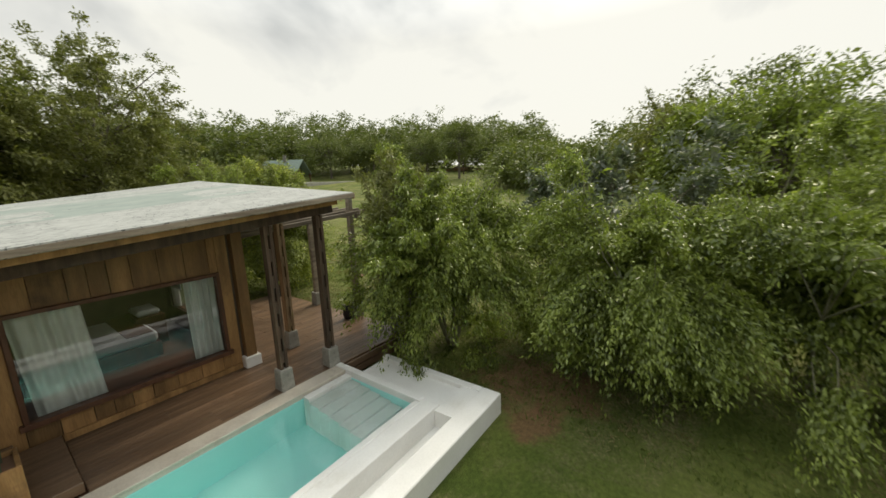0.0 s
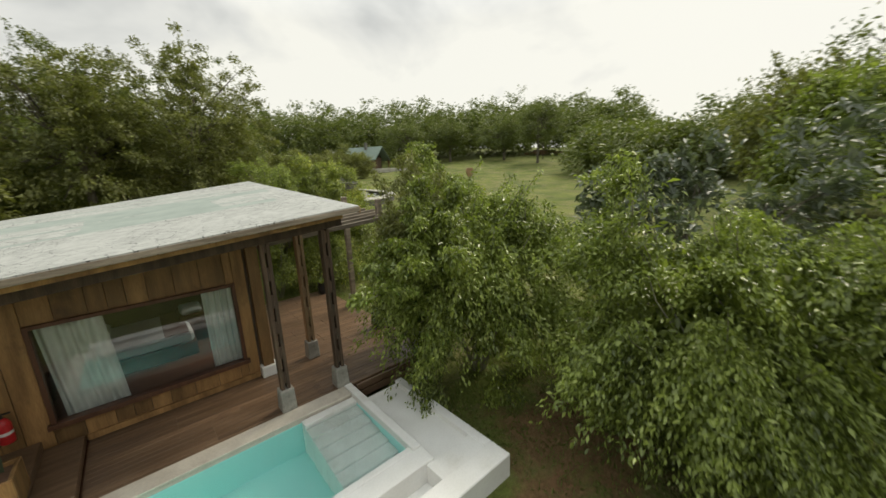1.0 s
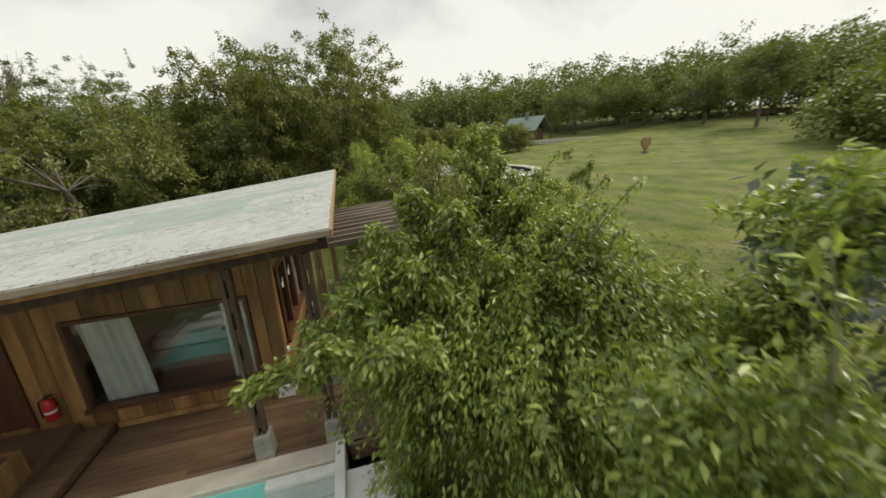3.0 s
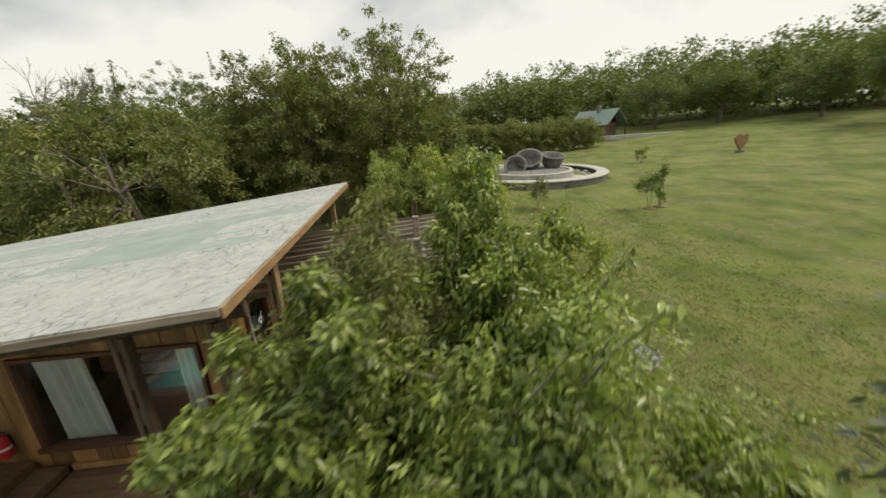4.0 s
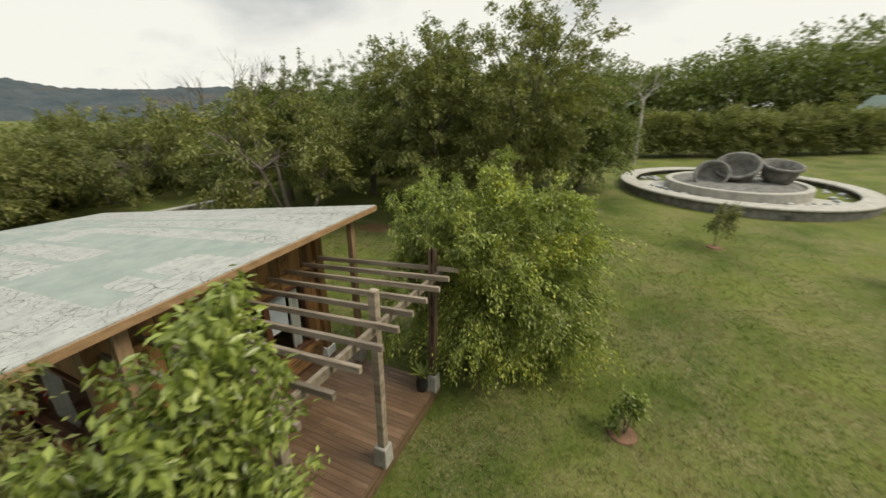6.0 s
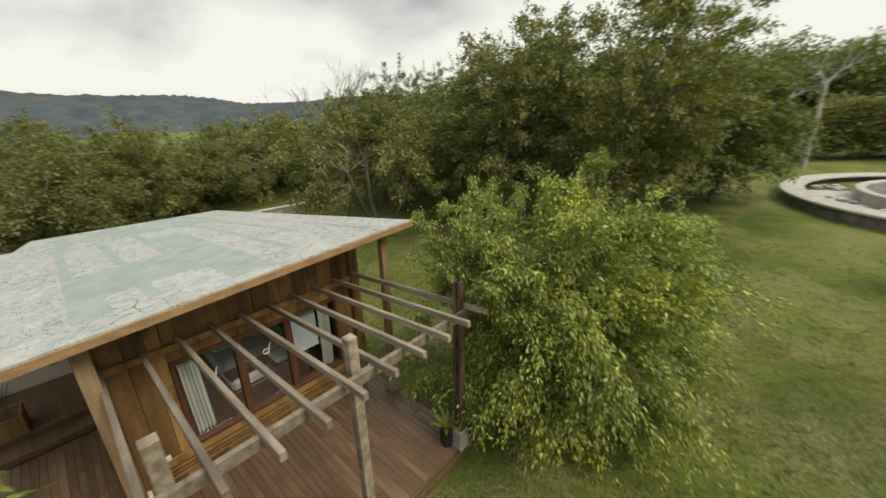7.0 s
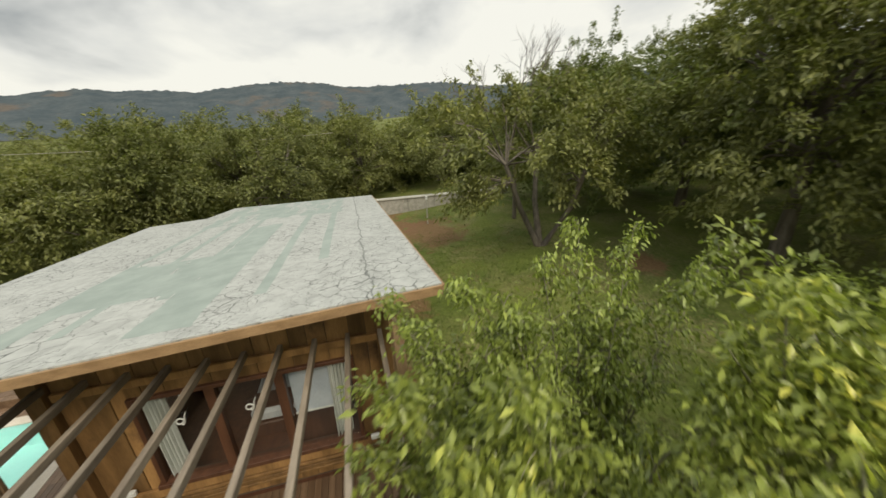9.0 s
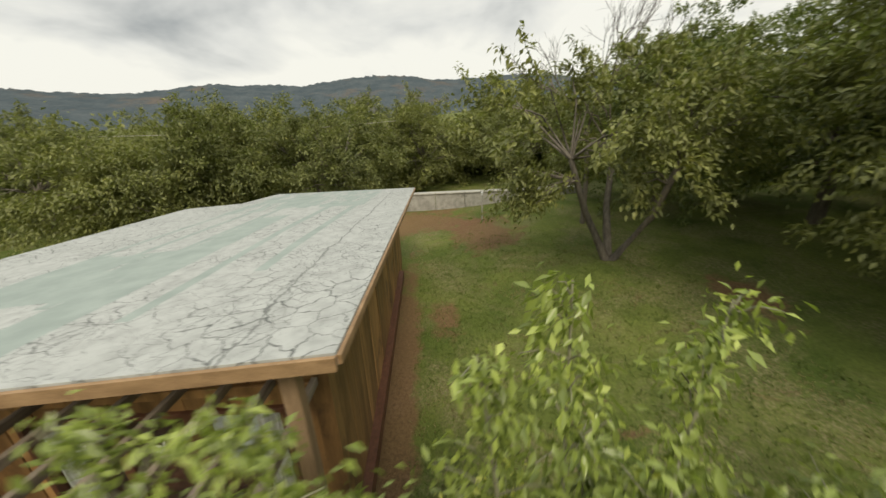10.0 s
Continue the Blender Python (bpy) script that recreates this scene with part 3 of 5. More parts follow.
def window(name, axis, at, hole, mullions, out, label):
    """Frame, sill, mullions and panes in an opening; out: the outward sign."""
    a0, a1, z0, z1 = hole
    w = new(name)
    w.parent = house
    w["label"] = label
    f = 0.055
    def bit(nm, p0, p1, q0, q1, d0, d1, mat, parent=w):
        lo, hi = sorted((at + out * d0, at + out * d1))
        bm = boxed(p0, p1, lo, hi, q0, q1, 0.004) if axis == "x" else boxed(lo, hi, p0, p1, q0, q1, 0.004)
        return part(nm, bm, mat, parent)
    fr = bit("window_frame", a0, a0 + f, z0, z1, -0.10, 0.045, M_DARKWOOD)
    bit("window_frame", a1 - f, a1, z0, z1, -0.10, 0.045, M_DARKWOOD)
    bit("window_frame", a0 + f, a1 - f, z1 - f, z1, -0.10, 0.045, M_DARKWOOD)
    bit("window_sill", a0 - 0.04, a1 + 0.04, z0 - 0.05, z0 + 0.02, -0.09, 0.075, M_DARKWOOD)
    for m in mullions:
        bit("mullion", m - 0.06, m + 0.06, z0 + 0.02, z1 - f, -0.09, 0.03, M_DARKWOOD)
    cuts = [a0 + f, *[v for m in mullions for v in (m - 0.06, m + 0.06)], a1 - f]
    for p, q in zip(cuts[::2], cuts[1::2]):
        g = bit("pane", p, q, z0 + 0.02, z1 - f, -0.036, -0.030, M_GLASS)
        g.visible_shadow = False


window("window_1", "x", WY0, F_WIN, (), -1, "wide fixed window in a dark frame")
window("window_2", "y", WX, E_WIN, (2.98, 3.80), 1, "three-light window with dark mullions")
# door leaf in the entry, standing in shade
door = new("door_1")
door.parent = house
part("door_leaf", boxed(F_DOOR[0] + 0.05, F_DOOR[1] - 0.05, WY0 + 0.03, WY0 + 0.07, 0.29, 1.95), M_DARKWOOD, door)
part("door_frame", boxed(F_DOOR[1] - 0.05, F_DOOR[1] + 0.02, WY0 - 0.04, WY0 + 0.10, 0.28, 2.0), M_DARKWOOD, door)
part("door_frame", boxed(F_DOOR[0], F_DOOR[1] + 0.02, WY0 - 0.04, WY0 + 0.10, 2.0, 2.06), M_DARKWOOD, door)
# lintel board and bottom rails on the end wall, corner columns
bar((WX + 0.045, WY0 + 0.1, 2.27), (WX + 0.045, WY1 - 0.05, 2.31), 0.045, 0.10, M_BOARD, house, "lintel_board")
bar((WX + 0.045, WY0 + 0.14, 0.485), (WX + 0.045, 4.95, 0.485), 0.045, 0.13, M_BOARD, house, "sill_board")
for i in range(3):
    bar((WX + 0.03, WY0 + 0.12, 0.20 + 0.075 * i), (WX + 0.03, WY1 - 0.13, 0.20 + 0.075 * i), 0.05, 0.045, M_BOARD, house, "bottom_rail")
bar((-3.3, WY0 - 0.03, 0.05), (WX - 0.14, WY0 - 0.03, 0.05), 0.05, 0.09, M_BOARD, house, "bottom_rail")
for x, y in ((WX + 0.02, WY0 - 0.02), (WX + 0.02, WY1 + 0.0), (WXB, WY0)):
    sloped("corner_column", x - 0.09, x + 0.09, y - 0.09, y + 0.09, 0.20 if x > -2 else -0.3, 0.235, M_BOARD, house)
    part("column_foot", boxed(x - 0.14, x + 0.14, y - 0.14, y + 0.14, -0.3, 0.20, 0.01), M_PLASTER, house)

# ---- deck ----
deck = tagged(new("deck"), "red-brown timber deck round the cabin", "deck", kind="structure")
part("deck_frame", boxed(-8.5, 1.96, -0.10, 5.36, -0.30, -0.032), M_DARKWOOD, deck)
for z0, z1 in ((-0.15, -0.03), (-0.30, -0.17)):
    part("deck_fascia", boxed(0.20, 2.03, -0.205, -0.15, z0, z1, 0.004), M_DECK, deck)
    part("deck_fascia", boxed(1.965, 2.02, -0.148, 5.40, z0, z1, 0.004), M_DECK, deck)
part("deck_fascia", boxed(WX, 1.96, 5.365, 5.40, -0.30, -0.03, 0.004), M_DECK, deck)
platform = tagged(new("entry_platform"), "raised dark timber entry platform with two steps", "platform", kind="structure")
for i, (xa, h) in enumerate(((-3.32, 0.13), (-3.72, 0.26))):
    part("step", boxed(-8.4, xa, -0.06 + 0.02 * i, WY0 - 0.075, (0.002, 0.132)[i], h, 0.008), M_DECK, platform)

for i, (xa, xb, h) in enumerate(((-4.20, -3.79, -0.03), (-5.0, -4.202, 0.13))):
    for k in range(5):
        w = (xb - xa) / 5
        part("tread_board", boxed(xa + w * k + 0.003, xa + w * (k + 1) - 0.003, -2.42, -0.085, -0.36, h, 0.005), M_DECK, platform)
terrace = tagged(new("terrace_wall"), "beige plastered terrace wall behind the pool end", "wall", kind="structure")
part("wall_slab", boxed(-5.58, -5.42, -2.9, 1.20, -0.4, 1.95, 0.01), M_COPING, terrace)
part("wall_cap", boxed(-5.62, -5.38, -2.94, 1.22, 1.953, 2.02, 0.01), M_CONCRETE, terrace)
bed_box = thing("raised_bed", "low timber raised bed with white pebbles and small plants", "planter", (-5.2, -1.2, -0.36))
for b in ((0.155, 0.185, -1.2, 1.1), (-0.205, -0.175, -1.2, 1.1)):
    part("side_board", boxed(b[0], b[1], b[2], b[3], 0.0, 0.90, 0.006), M_BOARD, bed_box)
part("bed_soil", boxed(-0.174, 0.154, -1.19, 1.09, 0.0, 0.84), M_SOIL, bed_box)
gb = random.Random(12)
bm = bmesh.new()
for k in range(170):
    c = Vector((gb.uniform(-0.15, 0.13), gb.uniform(-1.15, 1.05), 0.85))
    r = gb.uniform(0.02, 0.04)
    d = bmesh.ops.create_icosphere(bm, subdivisions=1, radius=r)
    bmesh.ops.scale(bm, vec=(1, gb.uniform(0.7, 1.2), 0.6), verts=d["verts"])
    bmesh.ops.translate(bm, vec=c, verts=d["verts"])
tagged(part("bed_pebbles", bm, M_PEBBLE, bed_box), kind="stuff")
for k in range(7):
    bm = bmesh.new()
    c = Vector((gb.uniform(-0.08, 0.06), -1.0 + 0.32 * k + gb.uniform(-0.05, 0.05), 0.84))
    for q in range(6):
        a = gb.uniform(0, 6.28)
        tip = c + Vector((0.12 * math.cos(a), 0.12 * math.sin(a), gb.uniform(0.14, 0.30)))
        s = Vector((-math.sin(a), math.cos(a), 0)) * 0.016
        m = c.lerp(tip, 0.55) + Vector((0, 0, 0.03))
        vs = [bm.verts.new(v) for v in (c, m + s, tip, m - s)]
        bm.faces.new(vs)
    part("bed_plant", bm, L_OLIVE, bed_box)


def post(x, y, top, base=0.36, slots=False, w=0.06, label="dark weathered timber post on a concrete block", mat=None, turned=False):
    t = thing("porch_post", label, "post", (x, y, 0), "timber posts")
    bm = bmesh.new()
    bmesh.ops.create_cone(bm, cap_ends=True, segments=4, radius1=0.165, radius2=0.145, depth=base)
    bmesh.ops.rotate(bm, cent=(0, 0, 0), matrix=Matrix.Rotation(math.pi / 4, 3, 'Z'), verts=bm.verts)
    bmesh.ops.bevel(bm, geom=list(bm.edges), offset=0.012, segments=1, affect='EDGES')
    bmesh.ops.translate(bm, vec=(0, 0, base / 2), verts=bm.verts)
    part("concrete_base", bm, M_CONCRETE, t, "tapered concrete block")
    if slots:
        for s in (-1, 1):
            part("shaft", boxed(s * 0.042 - 0.026, s * 0.042 + 0.026, -w, w, base - 0.06, top, 0.006), mat or M_POST, t)
        z = base + 0.1
        while z < top - 0.1:
            part("spacer", boxed(-0.0155, 0.0155, -w * 0.8, w * 0.8, z, z + 0.2), mat or M_POST, t)
            z += 0.42
    else:
        part("shaft", boxed(-w, w, -w, w, base - 0.06, top, 0.008), mat or M_POST, t)
    return t


for x, y in ((-0.914, 0.0), (0.0, 0.0), (0.03, 1.36)):
    if y < 1:
        post(x, y, roof_z(x, y) - 0.37, slots=True)
    else:
        post(x, y, roof_z(x, y) - 0.10, slots=True, w=0.075, label="tan weathered timber post on a concrete block", mat=M_TIMBER)
post(0.04, 5.35, roof_z(0.04, 5.35) - 0.10, label="tan weathered timber post on a concrete block", mat=M_TIMBER)
for y in (1.58, 3.29, 5.13):
    post(1.99, y, 3.04, label="weathered timber pergola post on a concrete block", mat=M_RAFTER if y < 5 else M_POST, slots=y > 5)
stub = thing("concrete_block", "bare concrete block on the deck corner", "block", (1.785, 0.0, 0))
part("block_body", boxed(-0.11, 0.11, -0.11, 0.11, 0.0, 0.34, 0.012), M_CONCRETE, stub)

pergola = thing("pergola", "open timber pergola with ten silvered rafters", "pergola", (0, 0, 0))
bar((2.085, 1.30, 2.545), (2.085, 5.42, 2.545), 0.06, 0.13, M_RAFTER, pergola, "beam", "long pergola beam")
for i in range(10):
    y = 5.175 - 0.4155 * i
    x1 = 2.49 + rnd.uniform(-0.03, 0.03)
    bar((WX + 0.07, y, 2.415), (x1, y, 2.69 - 0.004 * i), 0.058, 0.085, M_RAFTER, pergola, "rafter", bevel=0.005)

# ---- pool ----
pool = tagged(new("pool"), "turquoise plunge pool with white rendered walls", "pool", kind="structure")
PX0, PX1, PY0, PY1 = -3.55, 0.0, -2.03, -0.39
WATER_Z = -0.10
part("basin_floor", boxed(PX0, PX1, PY0, PY1, -1.5, -0.95), M_BASIN, pool)
part("basin_wall", boxed(PX0 - 0.2, PX0 - 0.001, PY0 - 0.38, PY1 + 0.26, -1.5, -0.03), M_BASIN, pool)
part("coping", boxed(PX0 - 0.22, PX0 - 0.003, PY0 - 0.39, PY1 + 0.28, -0.028, 0.006, 0.008), M_COPING, pool)
for b, mt in (((PX1, PX1 + 0.13, PY0 - 0.10, PY1 + 0.29, -1.5, 0.02), M_PLASTER), ((PX0, PX1 + 0.13, PY0 - 0.38, PY0 - 0.101, -1.5, 0.0), M_PLASTER),
              ((PX0, PX1, PY0 - 0.10, PY0, -1.5, 0.0), M_PLASTER), ((PX0, PX1, PY1, PY1 + 0.27, -1.5, -0.03), M_COPING)):
    part("pool_wall", boxed(*b, 0.01), mt, pool)
for b in ((PX1 - 0.006, PX1 - 0.002, PY0, PY1, -1.3, -0.09), (PX0, PX1 - 0.007, PY0 + 0.002, PY0 + 0.006, -1.3, -0.09), (PX0, PX1 - 0.007, PY1 - 0.006, PY1 - 0.002, -1.3, -0.09)):
    part("basin_lining", boxed(*b), M_BASIN, pool)
part("coping", boxed(PX0 + 0.002, PX1 - 0.003, PY1 - 0.015, PY1 + 0.28, -0.028, 0.008, 0.008), M_COPING, pool)
part("step_shelf", boxed(-0.86, PX1 - 0.008, PY1 - 0.17, PY1 - 0.02, -1.29, -0.05), M_PLASTER, pool)
for i in range(6):
    ya = PY1 - 0.172 - 0.242 * i
    part("pool_step", boxed(-0.86, PX1 - 0.008, max(ya - 0.242, PY0 + 0.008), ya, -1.29, -0.14 - 0.045 * i, 0.010), M_PLASTER, pool)
xs, ys = np.linspace(PX0, PX1 - 0.007, 60), np.linspace(PY0 + 0.007, PY1 - 0.007, 20)
water = sheet("water", xs, ys, lambda X, Y: np.full(X.shape, WATER_Z), M_WATER, "clear turquoise pool water with small ripples", "water")
water.visible_shadow = False
# overflow channel round two sides
part("outer_wall", boxed(PX0, 0.90, -3.04, -2.72, -1.0, -0.02, 0.012), M_PLASTER, pool)
part("outer_wall", boxed(0.76, 0.90, -2.72, -0.55, -1.0, -0.02, 0.012), M_PLASTER, pool)
part("channel_floor", boxed(0.131, 0.76, -2.41, -0.55, -1.0, -0.10), M_PLASTER, pool)
part("channel_floor", boxed(0.0, 0.76, -2.719, -2.411, -1.0, -0.035), M_PLASTER, pool)
part("channel_slot", boxed(PX0, -0.001, -2.719, -2.411, -1.0, -0.30), M_PLASTER, pool)


# ---- plants ----
def leaf_mesh(name, centres, out, size, n_each, spread, droop, seed, mat, wide=0.42, spray=0.0, sag=0.8):
    """One mesh of many folded leaves about the clump centres. out: the outward way of each clump."""
    g = np.random.default_rng(seed)
    c = np.repeat(centres, n_each, 0)
    o = np.repeat(out, n_each, 0)
    n = len(c)
    p = c + g.normal(0, 1, (n, 3)) * np.asarray(spread)
    if spray:
        # leaves strung along arching twigs that leave the crown and bend down
        u = g.uniform(0, 1, (n, 1))
        ln = np.repeat(spray * g.uniform(0.6, 1.4, (len(centres), 1)), n_each, 0)
        h = o * np.array([1, 1, 0.6])
        p = p + h * ln * u - np.array([0, 0, 1.0]) * ln * sag * u * u
    d = o * 0.6 + g.normal(0, 0.55, (n, 3)) + np.array([0, 0, -droop])
    d /= np.linalg.norm(d, axis=1, keepdims=True)
    up = g.normal(0, 0.5, (n, 3)) + np.array([0, 0, 1.0])
    s = np.cross(d, up)
    s /= np.linalg.norm(s, axis=1, keepdims=True) + 1e-9
    nn = np.cross(s, d)
    L = (size * g.uniform(0.6, 1.35, n))[:, None]
    w = L * wide
    v = np.empty((n, 4, 3))
    v[:, 0] = p
    v[:, 1] = p + d * L * 0.45 + s * w * 0.5 + nn * L * 0.09
    v[:, 2] = p + d * L - nn * L * 0.07
    v[:, 3] = p + d * L * 0.45 - s * w * 0.5 + nn * L * 0.09
    me = bpy.data.meshes.new(name)
    me.vertices.add(4 * n)
    me.vertices.foreach_set("co", v.astype(np.float32).ravel())
    i = np.arange(n) * 4
    tri = np.stack([i, i + 1, i + 2, i, i + 2, i + 3], 1).ravel().astype(np.int32)
    me.loops.add(6 * n)
    me.loops.foreach_set("vertex_index", tri)
    me.polygons.add(2 * n)
    me.polygons.foreach_set("loop_start", np.arange(0, 6 * n, 3, dtype=np.int32))
    me.update(calc_edges=True)
    me.materials.append(mat)
    return me


def crown_points(g, n, rx, ry, rz, cz, rough=0.3, shell=0.55, flat_bottom=-0.75, clusters=0, jitter=0.10, top_r=9.0):
    """Clump centres in a lumpy crown, denser towards its outside; with the outward way of each."""
    pts = []
    lob = g.normal(0, 1, (9, 3))
    lob /= np.linalg.norm(lob, axis=1, keepdims=True)
    amp = g.uniform(0.1, 1.0, 9) * rough
    while len(pts) < n:
        d = g.normal(0, 1, (n, 3))
        d /= np.linalg.norm(d, axis=1, keepdims=True)
        d = d[d[:, 2] > flat_bottom]
        r = 1 - 0.5 * rough + (np.clip((d @ lob.T - 0.55) / 0.45, 0, 1) * amp).sum(1)
        r = np.minimum(r, top_r)
        k = shell + (1 - shell) * g.uniform(0, 1, len(d)) ** 0.6
        k = np.where(g.uniform(0, 1, len(d)) < 0.25, g.uniform(0.2, 0.9, len(d)), k)
        q = d * (r * k)[:, None]
        pts.extend(zip(q, d))
    pts = pts[:n]
    if clusters:
        # gather the twigs into boughs, with gaps between them
        keep = pts[:max(8, n // clusters)]
        pts = [(a + g.normal(0, jitter, 3), b + g.normal(0, 0.28, 3)) for k in range(clusters) for a, b in keep]
    q = np.array([a for a, _ in pts]) * np.array([rx, ry, rz]) + np.array([0, 0, cz])
    return q, np.array([b for _, b in pts])


def tree(name, x, y, rx, ry, z0, z1, seed, mat, clumps=500, n_each=26, leaf=0.12, spread=0.28, droop=0.25, rough=0.45, trunk=0.16,
         stems=1, bark=None, label="", category="tree", group="", sprays=0, kind="", shell=0.55, bottom=-0.75, lean=(0, 0), spray=0.0, sag=0.8, boughs=7):
    """A tree or shrub: tapered stems, limbs to the clumps, crown of leaves. z0, z1: the crown's foot and top above the ground."""
    g = np.random.default_rng(seed)
    gz = float(ground_z(x, y))
    t = thing(name, label, category, (x, y, gz), group, kind)
    rz = (z1 - z0) / 2
    q, o = crown_points(g, clumps, rx, ry, rz, (z0 + z1) / 2, rough, shell, bottom, boughs, 0.085 if category == "shrub" else 0.15, 9.0 if category == "shrub" else 1.28)
    q[:, 2] = np.maximum(q[:, 2], 0.15)
    q[:, :2] += np.asarray(lean)
    bm = bmesh.new()
    forks = []
    for s in range(stems):
        a = 2 * math.pi * s / stems + g.uniform(0, 1)
        fx, fy = (0.28 * rx * math.cos(a), 0.28 * ry * math.sin(a)) if stems > 1 else (0, 0)
        h = z0 + rz * 0.7
        f = Vector((fx * 1.6 + lean[0] * .5, fy * 1.6 + lean[1] * .5, h))
        mid = Vector((fx + g.normal(0, 0.06), fy + g.normal(0, 0.06), h * 0.5))
        tr = trunk / math.sqrt(stems)
        tube(bm, [(fx * 0.06, fy * 0.06, -0.1), mid, f], [tr * 1.25, tr * 0.9, tr * 0.7], 7)
        forks.append((f, mid, tr))
    pick = g.choice(len(q), min(len(q), 46), replace=False)
    for j in pick:
        tip = Vector(q[j])
        f, mid, tr = min(forks, key=lambda k: (k[0] - tip).length)
        base = f if tip.z > f.z - 0.2 else mid.lerp(f, 0.6)
        b = base.lerp(tip, 0.5) + Vector((0, 0, 0.12 * (tip - base).length)) + Vector(g.normal(0, 0.05, 3)) * (tip - base).length
        tube(bm, [base, b, tip], [tr * 0.42, tr * 0.24, tr * 0.06 + 0.003], 5)
    spr = []
    bs = bmesh.new()
    for k in range(sprays):
        # long shoots that stand out of the crown
        j = int(g.integers(len(q)))
        if o[j][2] < 0.15:
            continue
        a = Vector(q[j])
        d = Vector(o[j]) * 0.6 + Vector((0, 0, 0.7)) + Vector(g.normal(0, 0.25, 3))
        ln = g.uniform(0.10, 0.24) * (rx + rz)
        b = a + d.normalized() * ln
        m = a.lerp(b, 0.55) + Vector(g.normal(0, 0.05, 3)) * ln
        tube(bs, [a, m, b], [0.012, 0.008, 0.003], 4)
        for s in np.linspace(0.15, 1.0, 10):
            spr.append((np.array(a.lerp(b, float(s))), np.array([*(g.normal(0, 0.6, 2)), 0.1])))
    part("trunk", bm, bark or M_BARK, t, smooth=True)
    if sprays:
        tagged(part("shoot_stem", bs, bark or M_BARK, t, smooth=True), kind="stuff")
    me = leaf_mesh("crown", q, o, leaf, n_each, (spread, spread, spread * 0.8), droop, seed + 1, mat, 0.42, spray, sag)
    c = tagged(new("crown", me), kind="stuff")
    c.parent = t
    if category == "shrub" and clumps > 500:
        # oversized leaves, added to block light so the inside of the shrub turns dark
        mid = np.array([lean[0], lean[1], z0 + rz])
        k = g.choice(len(q), 260, replace=False)
        me = leaf_mesh("light_blocking_foliage", mid + (q[k] - mid) * g.uniform(0.25, 0.72, (260, 1)), o[k], leaf * 2.0, 26, (0.16, 0.16, 0.14), droop, seed + 3, mat)
        c = tagged(new("light_blocking_foliage", me), kind="stuff")
        c.parent = t
    if spr:
        q2, o2 = np.array([a for a, _ in spr]), np.array([b for _, b in spr])
        me = leaf_mesh("shoot_foliage", q2, o2, leaf, 6, (0.25 * leaf + 0.02,) * 3, droop, seed + 2, mat)
        c = tagged(new("shoot_foliage", me), kind="stuff")
        c.parent = t
    return t


FIG = "dense weeping fig shrub with small glossy green leaves"
HEDGE = "hedge shrubs beside the lawn"
for i, (x, y, rx, ry, top, ln) in enumerate(((2.5, -1.0, 1.6, 1.45, 4.0, (-0.15, 0.05)), (3.15, -4.6, 1.4, 1.35, 3.5, (-0.1, 0)), (4.1, -7.0, 1.6, 1.5, 3.7, (0, 0)), (5.3, -10.0, 2.1, 2.2, 4.3, (0, 0)))):
    tree("shrub", x, y, rx, ry, 0.35 if i == 0 else 0.3, top, 20 + i, L_FIG, 800, 100, 0.076, 0.06, 0.75, 0.7, 0.10, 5, M_STEM, FIG, "shrub", HEDGE, 90, bottom=-0.9, lean=ln, spray=0.6, sag=0.75, boughs=13)
thin_fig = tree("shrub", 2.85, 0.35, 0.9, 0.9, 0.8, 4.0, 27, L_FIG, 110, 66, 0.085, 0.065, 0.5, 0.5, 0.06, 4, M_STEM, "thin young fig with long leafy shoots beside the deck", "shrub", HEDGE, 30, spray=0.4)
lean_fig = tree("shrub", 1.5, -0.5, 0.95, 0.8, 1.7, 3.4, 26, L_OLIVE, 100, 60, 0.08, 0.06, 0.6, 0.5, 0.05, 3, M_STEM, "leaning fig with drooping sprays over the pool end", "shrub", HEDGE, 16, spray=0.4)
tree("shrub", 5.9, -3.6, 1.6, 1.7, 1.0, 4.4, 28, L_SILVER, 230, 30, 0.19, 0.13, 0.25, 0.5, 0.09, 3, M_BARK, "broad-leaved shrub with pale grey leaf backs", "shrub", HEDGE, 12, spray=0.4, sag=0.3)
for i, (x, y, rx, ry, top, m) in enumerate(((3.3, 10.2, 1.5, 1.5, 3.45, L_FIG), (2.75, 6.85, 1.65, 1.5, 3.75, L_YELLOW))):
    yellow_fig = tree("shrub", x, y, rx, ry, 0.4, top, 31 - i, m, 940 if i == 1 else 700, 92, 0.076, 0.06, 0.75, 0.7, 0.10, 5, M_STEM, ("dense weeping fig shrub with yellowing leaf tips" if i == 1 else FIG), "shrub", HEDGE, 110 if i == 1 else 60, bottom=-0.9, spray=0.6, sag=0.75, boughs=13)
fig = tree("shrub", 1.05, 6.75, 0.9, 0.9, 0.6, 3.5, 33, L_YELLOW, 150, 60, 0.085, 0.06, 0.6, 0.5, 0.06, 4, M_STEM, "slender fig with tall yellow-green shoots behind the pergola", "shrub", HEDGE, 60, spray=0.4)


